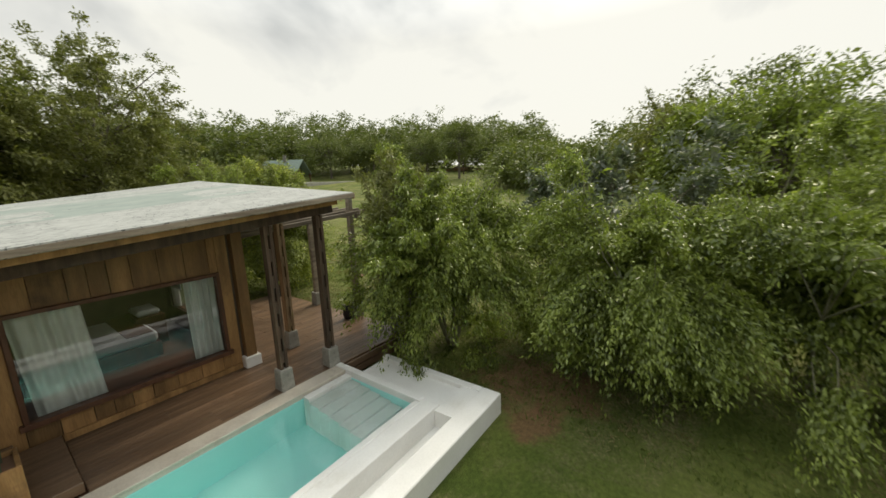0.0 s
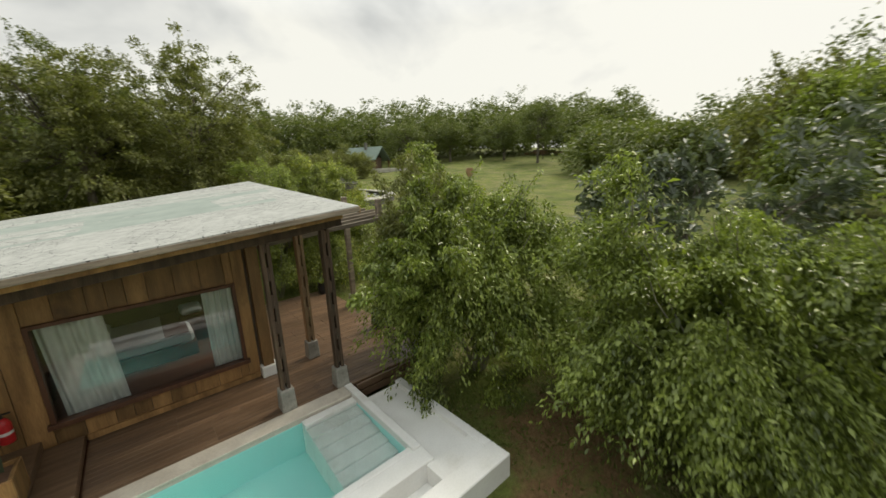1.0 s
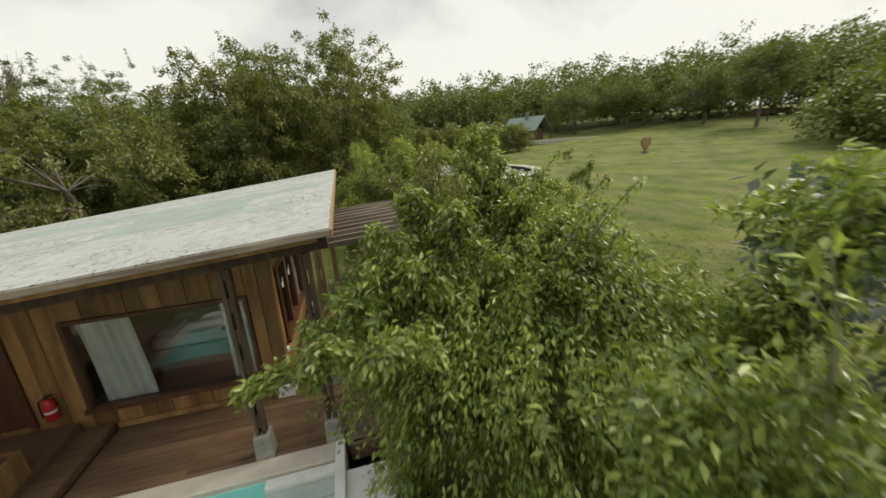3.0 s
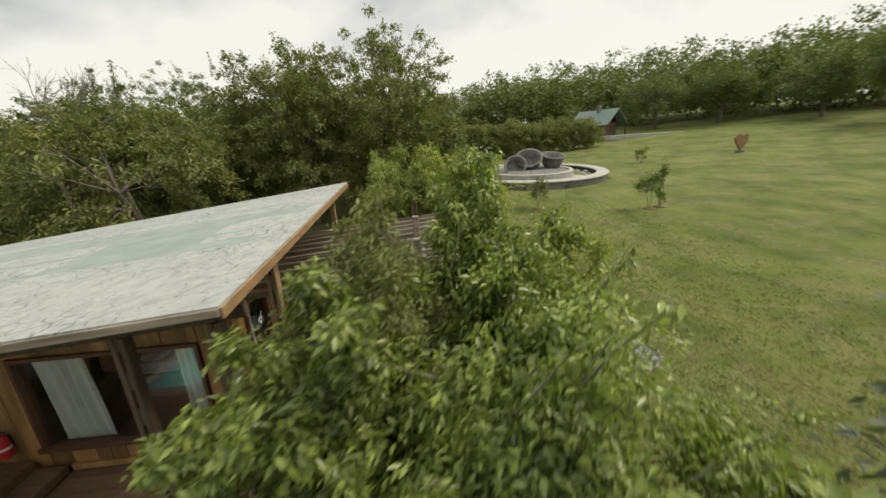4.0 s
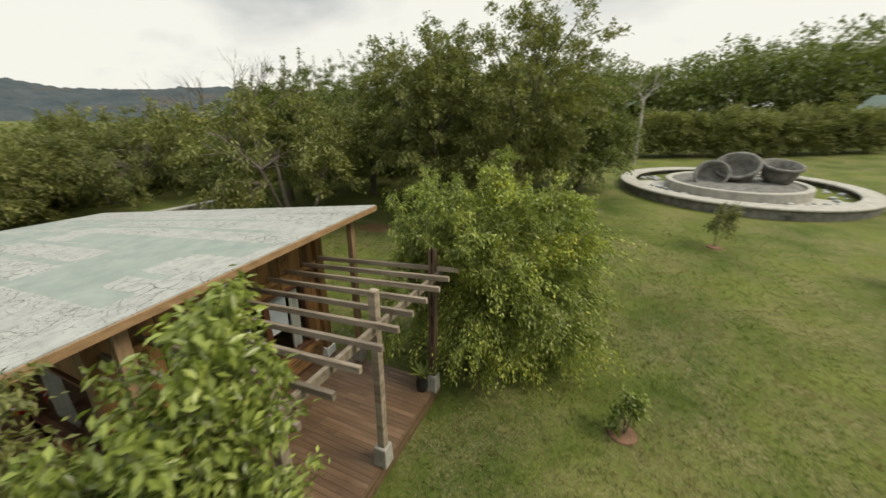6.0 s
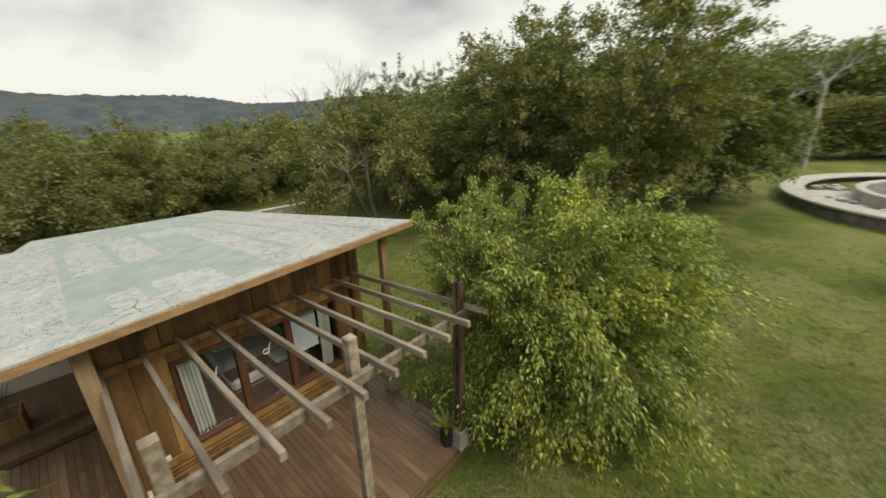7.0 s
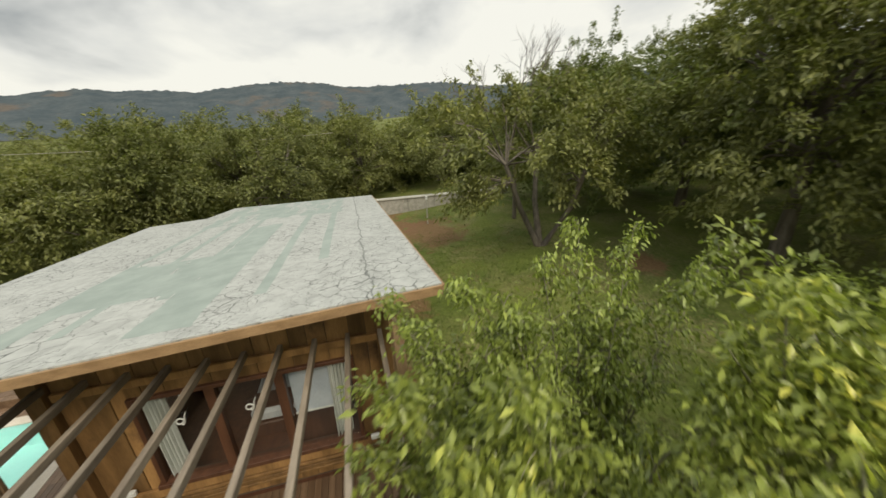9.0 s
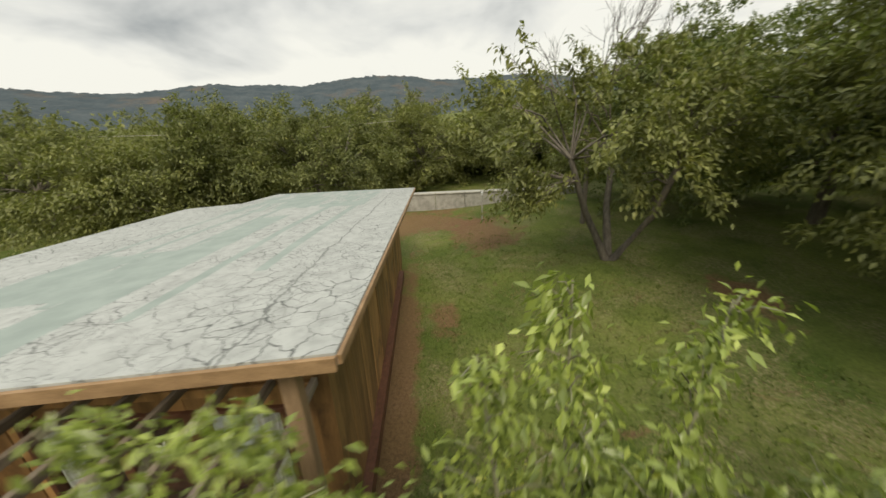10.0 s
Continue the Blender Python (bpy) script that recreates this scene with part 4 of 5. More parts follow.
def canes(t, base, tips, seed, mat, leaf=0.058, n_each=8):
    """Tall leafy canes that stand out of a shrub: one part for the canes of each tip, one for its leaves."""
    g = np.random.default_rng(seed)
    o = t.location
    for tip in tips:
        a, b = Vector(base) - o, Vector(tip) - o
        m = a.lerp(b, 0.6) + Vector((0, 0, 0.25))
        bm = bmesh.new()
        line = [a * (1 - s) ** 2 + m * 2 * s * (1 - s) + b * s * s for s in np.linspace(0, 1, 12)]
        tube(bm, line, list(np.linspace(0.016, 0.004, 12)), 5)
        q, d = [], []
        for s in np.linspace(0.42, 0.97, 12):
            p = a * (1 - s) ** 2 + m * 2 * s * (1 - s) + b * s * s
            for side in range(2):
                w = Vector((*g.normal(0, 1, 2), 0.5)).normalized() * float(g.uniform(0.12, 0.42)) * (1.25 - s) * 1.4
                e = p + w
                tube(bm, [p, p.lerp(e, 0.5) + Vector((0, 0, 0.03)), e], [0.005, 0.004, 0.002], 4)
                for u in (0.35, 0.6, 0.8, 1.0):
                    q.append(np.array(p.lerp(e, u))); d.append(np.array([*(w.normalized().xy), -0.25]))
            q.append(np.array(p)); d.append(np.array([*g.normal(0, 0.7, 2), 0.2]))
        part("cane", bm, M_STEM, t, smooth=True)
        me = leaf_mesh("cane_foliage", np.array(q), np.array(d), leaf, n_each, (0.045, 0.045, 0.04), 0.55, int(g.integers(9999)), mat)
        c = tagged(new("cane_foliage", me), kind="stuff")
        c.parent = t


canes(yellow_fig, (2.5, 6.4, 1.4), ((2.7, 5.2, 3.4), (2.4, 5.1, 3.0), (2.2, 5.5, 3.5), (3.0, 5.4, 3.3), (2.6, 5.0, 3.2), (2.75, 5.3, 2.7), (2.0, 5.6, 3.4), (2.1, 5.1, 3.9), (1.7, 5.2, 3.6), (2.3, 5.6, 4.0), (1.85, 4.95, 3.3)), 97, L_YELLOW, 0.072, 11)
canes(fig, (1.55, 6.75, 1.2), ((1.0, 6.83, 4.25), (0.93, 7.47, 4.1), (0.97, 6.52, 3.95), (1.2, 5.69, 4.0), (1.15, 5.1, 3.9), (1.25, 5.4, 3.5), (1.6, 5.75, 3.6), (1.45, 5.95, 3.9), (1.3, 4.95, 3.3), (1.0, 5.5, 3.3), (1.2, 8.2, 3.95), (1.5, 7.6, 3.9), (1.45, 6.95, 3.85), (1.35, 6.1, 3.7)), 91, L_FIG)
canes(lean_fig, (1.8, -0.45, 0.9), ((1.6, -0.3, 3.6), (1.2, -0.75, 3.3), (0.9, -0.5, 2.9), (1.75, -0.9, 3.6), (1.5, -1.1, 3.2)), 92, L_OLIVE)
canes(lean_fig, (1.8, -0.6, 0.9), ((1.54, 0.0, 3.85), (1.25, 0.35, 3.6), (1.7, -0.2, 3.95), (1.3, -0.2, 3.5)), 93, L_OLIVE, 0.07, 7)
canes(lean_fig, (1.9, -0.8, 1.3), ((-0.40, -1.75, 2.1), (0.15, -2.05, 2.45), (0.05, -1.2, 2.3), (0.4, -1.6, 2.65), (0.5, -0.9, 2.5), (0.6, -2.4, 2.6), (1.2, -1.0, 3.5), (0.85, -1.3, 3.2), (0.7, -1.6, 2.9), (1.5, -1.5, 3.4), (1.0, -1.8, 3.0)), 94, L_FIG, 0.08, 13)
canes(thin_fig, (2.9, 0.3, 0.6), ((2.6, 0.95, 4.25), (2.45, 0.85, 4.1), (2.75, 0.7, 4.2), (2.3, 0.5, 3.8), (2.7, 0.3, 3.7), (2.85, 1.0, 3.9), (2.2, 0.2, 3.5), (2.35, 0.95, 3.6), (3.0, 0.1, 3.5), (2.6, -0.1, 3.4)), 95, L_FIG, 0.08, 11)
canes(thin_fig, (3.1, 0.35, 0.8), ((3.8, 0.55, 3.3), (4.0, 0.2, 3.2), (3.5, 0.45, 3.5)), 96, L_YELLOW, 0.07, 7)
wood = "large leafy tree at the edge of the wood"
for i, (x, y, r, z0, top) in enumerate(((-8.25, 11.95, 3.2, 1.4, 6.4), (-3.5, 17.0, 3.0, 1.5, 8.7), (0.7, 18.2, 3.0, 0.8, 8.2), (-2.2, 22, 5.0, 0.6, 8.0), (-9.2, 19.5, 4.4, 0.6, 6.1), (3.2, 25, 2.6, 0.5, 5.8), (-19, 36, 5.0, 0.6, 9.2), (-26, 33, 5.0, 0.5, 8.2), (-13.5, 16.5, 3.0, 0.5, 7.2))):
    tree("tree", x, y, r, r, z0, top, 50 + i, L_OLIVE if i in (0, 1, 2) else L_DARK, 210 if i == 0 else 560 if i in (1, 2) else 620, 72, 0.17, 0.13, 0.35, 0.6, 0.2, 3 if i == 0 else 1, M_BARK, wood, "tree", "trees round the lawn", 46, spray=0.75, sag=0.45)
for i, (x, y, r, z0, top) in enumerate(((-23.5, 5.7, 3.0, 0.2, 5.2), (-18.5, 0.5, 3.0, 0.2, 5.0), (-19, -4.5, 3.2, 0.2, 5.3), (-14, -7, 3.2, 0.2, 4.6), (-24, 12, 4.2, 0.2, 5.2), (-26, 1, 4.2, 0.3, 5.6), (-25, -9, 4.2, 0.2, 5.6), (-17, -14, 4.2, 0.2, 5.4), (-15.1, -3.8, 1.8, 0.2, 4.9))):
    tree("tree", x, y, r, r, z0, top, 70 + i, L_OLIVE if i % 3 == 0 else L_SCRUB, 480, 64, 0.17, 0.15, 0.3, 0.6, 0.16, 2, M_BARK, "bushy olive-green tree beyond the cabin", "tree", "trees round the lawn", 40, spray=0.7, sag=0.45)


def grass():
    """Short blades over the lawn near the cabin: green, and dry straw where the turf is worn."""
    g = np.random.default_rng(44)
    pts = []
    for x0, x1, y0, y1, per in ((2.1, 16, -2.0, 22, 95), (0.95, 4.5, -8.5, -1.0, 95), (-13, 2.0, 5.5, 13.5, 80), (4.5, 9, -5, -1, 60)):
        n = int((x1 - x0) * (y1 - y0) * per)
        pts.append(np.stack([g.uniform(x0, x1, n), g.uniform(y0, y1, n)], 1))
    p = np.concatenate(pts)
    far = np.clip((21 - p[:, 1]) / 13, 0, 1) * np.clip((16 - p[:, 0]) / 7, 0, 1) * np.clip((p[:, 0] + 13) / 5, 0, 1)
    p = p[g.uniform(0, 1, len(p)) < far]
    v = np.array([noise.noise((a * 0.75, b * 0.75, 2.0)) + 0.5 * noise.noise((a * 2.6, b * 2.6, 5.0)) for a, b in p])
    worn = v + g.normal(0, 0.16, len(p)) > 0.28 - 0.30 * smooth_step(3.0, 5.5, p[:, 0]) * smooth_step(16, 10, p[:, 1])
    bare = np.array([(5.2 < b < 5.85 and -9.8 < a < 0.2) for a, b in p])
    for name, sel, mat, lab in (("grass", ~worn & ~bare, L_GRASS, "short green lawn grass"), ("dry_grass", worn & ~bare, L_STRAW, "dry straw-coloured grass in worn patches")):
        q = p[sel]
        c = np.stack([q[:, 0], q[:, 1], ground_z(q[:, 0], q[:, 1]) - 0.004], 1)
        o = np.tile([0.0, 0.0, 0.85], (len(c), 1))
        me = leaf_mesh(name, c, o, 0.075, 4, (0.05, 0.05, 0.0), -0.15, 91 if mat is L_GRASS else 92, mat, 0.16)
        tagged(new(name, me), lab, "grass", kind="stuff")


grass()


# ---- distance ----
def hills():
    """The wooded ridge beyond the valley."""
    n, m = 520, 14
    v, f = [], []
    g = random.Random(9)
    for i in range(n):
        az = radians(118 + (262 - 118) * i / (n - 1))
        k = i * 159 / (n - 1)
        top = 70 - 30 * max(0, i / (n - 1) - 0.45) + 6 * math.sin(k * 0.09 + 1) + 5 * math.sin(k * 0.27) + 3 * noise.noise((k * 0.35, 0, 0)) + 4 * noise.noise((k * 0.12, 3, 0))
        for j in range(m):
            t = j / (m - 1)
            r = 640 + 260 * t
            z = -4 + (top + 4) * (t ** 0.8) + 6 * noise.noise((k * 0.3, j * 0.5, 5)) * math.sin(math.pi * t) + (5.5 * abs(noise.noise((k * 0.9, j, 1))) + 2.5 * noise.noise((k * 3.1, j, 1)) if j == m - 1 else 0)
            v.append((r * math.cos(az), r * math.sin(az), z))
    for i in range(n - 1):
        for j in range(m - 1):
            a = i * m + j
            f.append((a, a + 1, a + m + 1, a + m))
    me = bpy.data.meshes.new("backdrop")
    me.from_pydata(v, [], f)
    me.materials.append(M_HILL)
    for p in me.polygons:
        p.use_smooth = True
    return tagged(new("backdrop", me), "distant wooded ridge with blue haze put into its colour", "hills", kind="structure")


# aerial haze over the ridge is put into these blue-grey colours
M_HILL = surface("hazed_far_ridge", (0.062, 0.078, 0.086), (0.092, 0.106, 0.110), 0.035, 1.0, 0.0, 0.22, spec=0.0, c3=(0.12, 0.105, 0.09))
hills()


def woodland(name, spots, seed, mat, label, leaf=0.7, n_each=30, clumps=26, spread=0.75):
    """Far trees, past counting, as one mesh: lumpy crowns of big leaf tufts. spots: x, y, radius, height."""
    g = np.random.default_rng(seed)
    Q, O = [], []
    for x, y, r, h in spots:
        q, o = crown_points(g, clumps, r, r, h * 0.5, h * 0.5, 0.5, 0.7)
        q = q + np.array([x, y, float(ground_z(x, y))])
        Q.append(q); O.append(o)
    me = leaf_mesh(name, np.concatenate(Q), np.concatenate(O), leaf, n_each, (spread, spread, spread * 0.8), 0.2, seed + 1, mat, 0.6)
    return tagged(new(name, me), label, "wood", kind="stuff")


gg = np.random.default_rng(77)
spots = []
for az in np.arange(20, 112, 1.15):
    for k in range(3):
        d = 98 + 11 * k + gg.uniform(-5, 5)
        a = radians(az + gg.uniform(-0.6, 0.6))
        spots.append((d * math.cos(a), d * math.sin(a) - 3, gg.uniform(3, 5), gg.uniform(7.5, 10.5) + 1.6 * k + (2.5 if az < 78 else 0.5)))
woodland("far_wood", spots, 5, L_DARK, "dense green wood on the rising ground")
spots = []
for az in np.arange(100, 262, 1.7):
    for k in range(4):
        d = 32 + 13 * k + gg.uniform(-4, 4)
        a = radians(az + gg.uniform(-1, 1))
        spots.append((d * math.cos(a), d * math.sin(a), gg.uniform(2.2, 3.8), gg.uniform(3.2, 4.8)))
woodland("valley_wood", spots, 6, L_SCRUB, "olive-green scrub wood below the ridge", 0.42, 46, 26)
spots = []
for az in np.arange(-75, 24, 1.5):
    for k in range(3):
        d = 52 + 13 * k + gg.uniform(-4, 4)
        a = radians(az + gg.uniform(-1, 1))
        spots.append((d * math.cos(a), d * math.sin(a), gg.uniform(3, 5), gg.uniform(6, 9) if az < 8 else gg.uniform(5, 7)))
woodland("side_wood", spots, 8, L_DARK, "dense dark wood beside the lawn", 0.55, 40, 26)
for i, (x, y, r, z0, top, m) in enumerate(((30, -3.4, 3.6, 1.5, 8.8, L_OLIVE), (33, -9.5, 5.5, 1.5, 9.6, L_DARK), (26.3, -4.0, 1.8, 1.0, 6.8, L_FIG), (25, -9, 3.5, 1.0, 8.5, L_FIG), (62, 38, 3.6, 3.5, 11.0, L_DARK), (66, 50, 4.5, 2.0, 8.5, L_DARK), (58, 60, 5, 2.0, 9, L_DARK), (50, 66, 5.5, 1.8, 9.5, L_DARK))):
    tree("tree", x, y, r, r, z0, top, 90 + i, m, 360, 40, 0.34, 0.5, 0.25, 0.5, 0.25, 1, M_BARK, "spreading shade tree across the lawn", "tree", "trees round the lawn", 12)

def at_ground(x, y):
    return (x, y, float(ground_z(x, y)))


# ---- hedge and hut across the lawn ----
spots = []
for s in np.linspace(0, 1, 26):
    spots.append((7.8 + 20.5 * s, 41.0 + 8.3 * s, 1.6, 3.9))
hedge = woodland("clipped_hedge", spots, 12, L_OLIVE, "clipped green hedge across the lawn", 0.20, 70, 60, 0.25)
hedge["category"] = "hedge"
hx, hy = 37.5, 60.2
hz = float(ground_z(hx, hy))
hut = thing("hut", "dark timber hut with a green pitched roof", "hut", (hx, hy, hz))
hut.rotation_euler = (0, 0, radians(35))
part("hut_wall", boxed(-2.6, 2.6, 0, 5, 0, 2.7), M_POST, hut)
bm = bmesh.new()
prof = ((-3.9, 2.2), (0, 4.9), (3.9, 2.2), (3.9, 2.05), (0, 4.75), (-3.9, 2.05))
ends = [[bm.verts.new((x, y, z)) for x, z in prof] for y in (-1.5, 6.0)]
for k in range(6):
    bm.faces.new((ends[0][k], ends[0][(k + 1) % 6], ends[1][(k + 1) % 6], ends[1][k]))
for e in ends:
    bm.faces.new((e[0], e[1], e[4], e[5])); bm.faces.new((e[1], e[2], e[3], e[4]))
bmesh.ops.recalc_face_normals(bm, faces=bm.faces)
part("hut_roof", bm, M_HUTROOF, hut, "green sheet-metal roof")
part("chimney", boxed(-0.9, -0.4, 1.6, 2.1, 3.6, 5.7, 0.02), M_STONE, hut)
bm = bmesh.new()
bm.faces.new([bm.verts.new(v) for v in ((-2.6, -0.002, 2.7), (2.6, -0.002, 2.7), (0, -0.002, 4.6))])
bmesh.ops.solidify(bm, geom=list(bm.faces), thickness=0.1)
part("gable", bm, M_POST, hut)
for x in (-3.3, 3.3):
    part("hut_post", boxed(x - 0.1, x + 0.1, -1.4, -1.2, 0, 2.35), M_DARKWOOD, hut)
ter = thing("hut_terrace", "pale concrete terrace in front of the hut", "terrace", (hx, hy, hz))
part("terrace_slab", boxed(-2.6, 14.0, -5.2, -1.8, -0.4, 0.42, 0.05), M_RIM, ter)

hut2 = copy_thing(hut, pose(7.2, 58.0, float(ground_z(7.2, 58.0)), 0, 0, 10))
tagged(hut2, "second dark timber hut with a green roof behind the hedge")

# ---- things far across the lawn ----
hs = thing("heart_sculpture", "tan woven heart-shaped panel standing on the lawn", "sculpture", (35.7, 31.7, float(ground_z(35.7, 31.7))))
bm = bmesh.new()
rim2 = []
for k in range(40):
    a = 2 * math.pi * k / 40
    u, w = 16 * math.sin(a) ** 3 / 16, (13 * math.cos(a) - 5 * math.cos(2 * a) - 2 * math.cos(3 * a) - math.cos(4 * a)) / 16
    rim2.append((u * 0.95, w * 0.98 + 1.15))
fr_ = [bm.verts.new((u, -0.09, z)) for u, z in rim2]
bk_ = [bm.verts.new((u, 0.09, z)) for u, z in rim2]
bm.faces.new(fr_); bm.faces.new(list(reversed(bk_)))
for k in range(40):
    bm.faces.new((fr_[k], bk_[k], bk_[(k + 1) % 40], fr_[(k + 1) % 40]))
bmesh.ops.recalc_face_normals(bm, faces=bm.faces)
part("heart_panel", bm, M_FASCIA, hs)
part("heart_foot", boxed(-0.3, 0.3, -0.25, 0.25, -0.2, 0.22, 0.02), M_STONE, hs)
hs.rotation_euler = (0, 0, radians(14))
st = thing("timber_stage", "low tan timber platform at the far edge of the lawn", "platform", (86, 52, float(ground_z(86, 52))))
part("stage_floor", boxed(-5, 5, -3, 3, -0.3, 0.5, 0.05), M_FASCIA, st)
for k in range(4):
    part("stage_bench", boxed(-4.5 + 2.5 * k, -3.0 + 2.5 * k, -0.5, 0.5, 0.5, 1.0, 0.04), M_RAFTER, st)
p = thing("tall_pole", "dark lamp pole on the far lawn", "pole", at_ground(70, 42))
part("shaft", lathe([(0.13, -0.2), (0.10, 3.0), (0.06, 5.0)], 10), M_POST, p)
part("pole_top", lathe([(0.16, 5.0), (0.12, 5.25), (0.02, 5.3)], 10), M_POST, p)


def bare_tree(x, y, h, thick, fork, seed, mat, label, spread=0.75):
    """A leafless tree: a tapered stem that forks again and again into thin twigs."""
    g = np.random.default_rng(seed)
    t = thing("bare_tree", label, "tree", at_ground(x, y))
    stem, twigs = bmesh.new(), bmesh.new()
    f = Vector((g.normal(0, 0.1), g.normal(0, 0.1), h * fork))
    tube(stem, [(0, 0, -0.2), f * 0.5 + Vector((0.06, 0.04, 0)), f], [thick, thick * 0.8, thick * 0.6], 7)

    def grow(p, d, ln, rad, level):
        q = p + d * ln
        tube(twigs if level > 1 else stem, [p, p.lerp(q, 0.5) + Vector(g.normal(0, 0.04, 3)) * ln, q], [rad, rad * 0.8, rad * 0.55], 5 if level < 2 else 4)
        if level < 4:
            for k in range(3):
                w = (d + Vector(g.normal(0, 1, 3)) * spread * 0.6 + Vector((0, 0, 0.12))).normalized()
                grow(p.lerp(q, float(g.uniform(0.6, 1.0))), w, ln * float(g.uniform(0.55, 0.8)), rad * 0.55, level + 1)

    for k in range(3):
        a = 2 * math.pi * k / 3 + float(g.uniform(0, 1))
        d = Vector((spread * math.cos(a), spread * math.sin(a), 1.0)).normalized()
        grow(f - Vector((0, 0, 0.15 * k)), d, h * (1 - fork) * 0.48, thick * 0.5, 0)
    part("trunk", stem, mat, t, smooth=True)
    tagged(part("twig_spray", twigs, mat, t), kind="stuff")


bare_tree(7.0, 36.3, 7.4, 0.16, 0.72, 5, M_RIM, "pale bare tree with a forked top beside the fountain", 0.8)
bare_tree(-11.9, 12.6, 8.2, 0.11, 0.45, 8, M_BARK, "thin grey leafless tree at the edge of the wood", 0.6)
cable = thing("overhead_cable", "thin pale cable strung between two trees", "cable", (0, 0, 0))
bm = bmesh.new()
cp = [Vector((-19.5, -15.0, 4.2)).lerp(Vector((-21.0, 4.5, 4.25)), k / 16) - Vector((0, 0, 0.25 * math.sin(math.pi * k / 16))) for k in range(17)]
tube(bm, cp, [0.012] * 17, 5)
part("strand", bm, M_RIM, cable)

# ---- fountain ----
fx, fy, fz = 12.35, 28.2, 1.03
fountain = thing("fountain", "round stone fountain with a raised rim and tilted bowls", "fountain", (fx, fy, fz))
fountain.rotation_euler = (radians(2.75), 0, 0)
fountain.scale = (0.94, 0.94, 0.96)


def ring(r0, r1, z0, z1, n=72):
    bm = bmesh.new()
    prof = [(r0, z0), (r1, z0), (r1, z1 - 0.04), (r1 - 0.04, z1), (r0 + 0.04, z1), (r0, z1 - 0.04)]
    rows = [[bm.verts.new((r * math.cos(2 * math.pi * i / n), r * math.sin(2 * math.pi * i / n), z)) for i in range(n)] for r, z in prof]
    for k in range(len(prof)):
        a, b = rows[k], rows[(k + 1) % len(prof)]
        for i in range(n):
            bm.faces.new((a[i], a[(i + 1) % n], b[(i + 1) % n], b[i]))
    bmesh.ops.recalc_face_normals(bm, faces=bm.faces)
    return bm


part("outer_wall", ring(6.35, 6.85, -0.6, 0.62), M_STONE, fountain, "grey stone-faced outer wall")
part("rim_slab", ring(5.9, 6.95, 0.62, 0.72), M_RIM, fountain, "pale coping of the outer wall")
part("basin_floor", lathe([(6.36, -0.3), (6.36, 0.25)], 72), M_RIM, fountain, "pebbled basin floor")
part("inner_wall", ring(3.6, 4.0, 0.0, 0.85), M_RIM, fountain)
part("inner_disc", lathe([(3.6, 0.2), (3.6, 0.74), (2.2, 0.95)], 64), M_STONE, fountain)
for bx, by, rr, hh, tx, ty in ((0.1, 0.3, 1.2, 1.35, 0.55, -0.25), (2.15, 0.0, 1.05, 1.25, 0.22, 0.05), (-1.4, -0.5, 0.95, 1.0, 0.85, -0.4)):
    bm = lathe([(rr * 0.42, 0), (rr * 0.78, hh * 0.22), (rr * 0.90, hh * 0.55), (rr * 0.92, hh * 0.84), (rr * 1.06, hh * 0.90), (rr * 1.06, hh), (rr * 0.90, hh), (rr * 0.80, hh * 0.6), (rr * 0.55, hh * 0.3), (0.02, hh * 0.22)], 28)
    bmesh.ops.transform(bm, matrix=Matrix.Translation((bx, by, 0.85)) @ Euler((tx, ty, 0)).to_matrix().to_4x4(), verts=bm.verts)
    part("bowl", bm, M_STONE, fountain, "large weathered stone bowl", True)
g = random.Random(3)
bm = bmesh.new()
for k in range(70):
    a, r = g.uniform(0, 2 * math.pi), g.uniform(4.2, 5.8)
    s = g.uniform(0.12, 0.3)
    q = bmesh.ops.create_icosphere(bm, subdivisions=1, radius=s, matrix=Matrix.Translation((r * math.cos(a), r * math.sin(a), 0.25 + s * 0.3)) @ Matrix.Diagonal((1, g.uniform(0.6, 1), 0.5, 1)))
tagged(part("basin_stones", bm, M_PEBBLE, fountain), kind="stuff")

# ---- small plants on the lawn ----
for i, (x, y, h, r, m) in enumerate(((5.57, 5.85, 1.0, 0.22, L_FIG), (9.13, 16.7, 2.1, 0.40, L_OLIVE), (14.78, 15.0, 2.0, 0.62, L_FIG), (24.9, 31.25, 1.5, 0.5, L_FIG), (15.6, 15.3, 2.4, 0.22, L_FIG))):
    tree("sapling", x, y, r, r, 0.25, h, 130 + i, m, 26, 22, 0.12 if i else 0.09, 0.09 if i else 0.06, 0.2, 0.4, 0.03, 2, M_STEM, "young sapling in a ring of bare soil", "sapling", "saplings on the lawn", 0)
    bm = lathe([(0.30, -0.05), (0.26, 0.035), (0.10, 0.06)], 14)
    s = tagged(part("soil_patch", bm, M_SOIL, None), "small mound of bare red soil under a sapling", "soil")
    s.location = at_ground(x, y)

bed = thing("pebble_bed", "oval bed of grey pebbles edged with pale stones", "stone bed", at_ground(6.42, 3.25))
g = random.Random(8)
part("bed_soil", lathe([(0.82, -0.05), (0.78, 0.03), (0.3, 0.045)], 24), M_STONE, bed)
peb = bmesh.new()
bmesh.ops.create_icosphere(peb, subdivisions=1, radius=1.0)
pm = mesh_of("pebble", peb, M_PEBBLE, True)
rim = bmesh.new()
bmesh.ops.create_icosphere(rim, subdivisions=1, radius=1.0)
rm = mesh_of("edge_stone", rim, M_RIM, True)
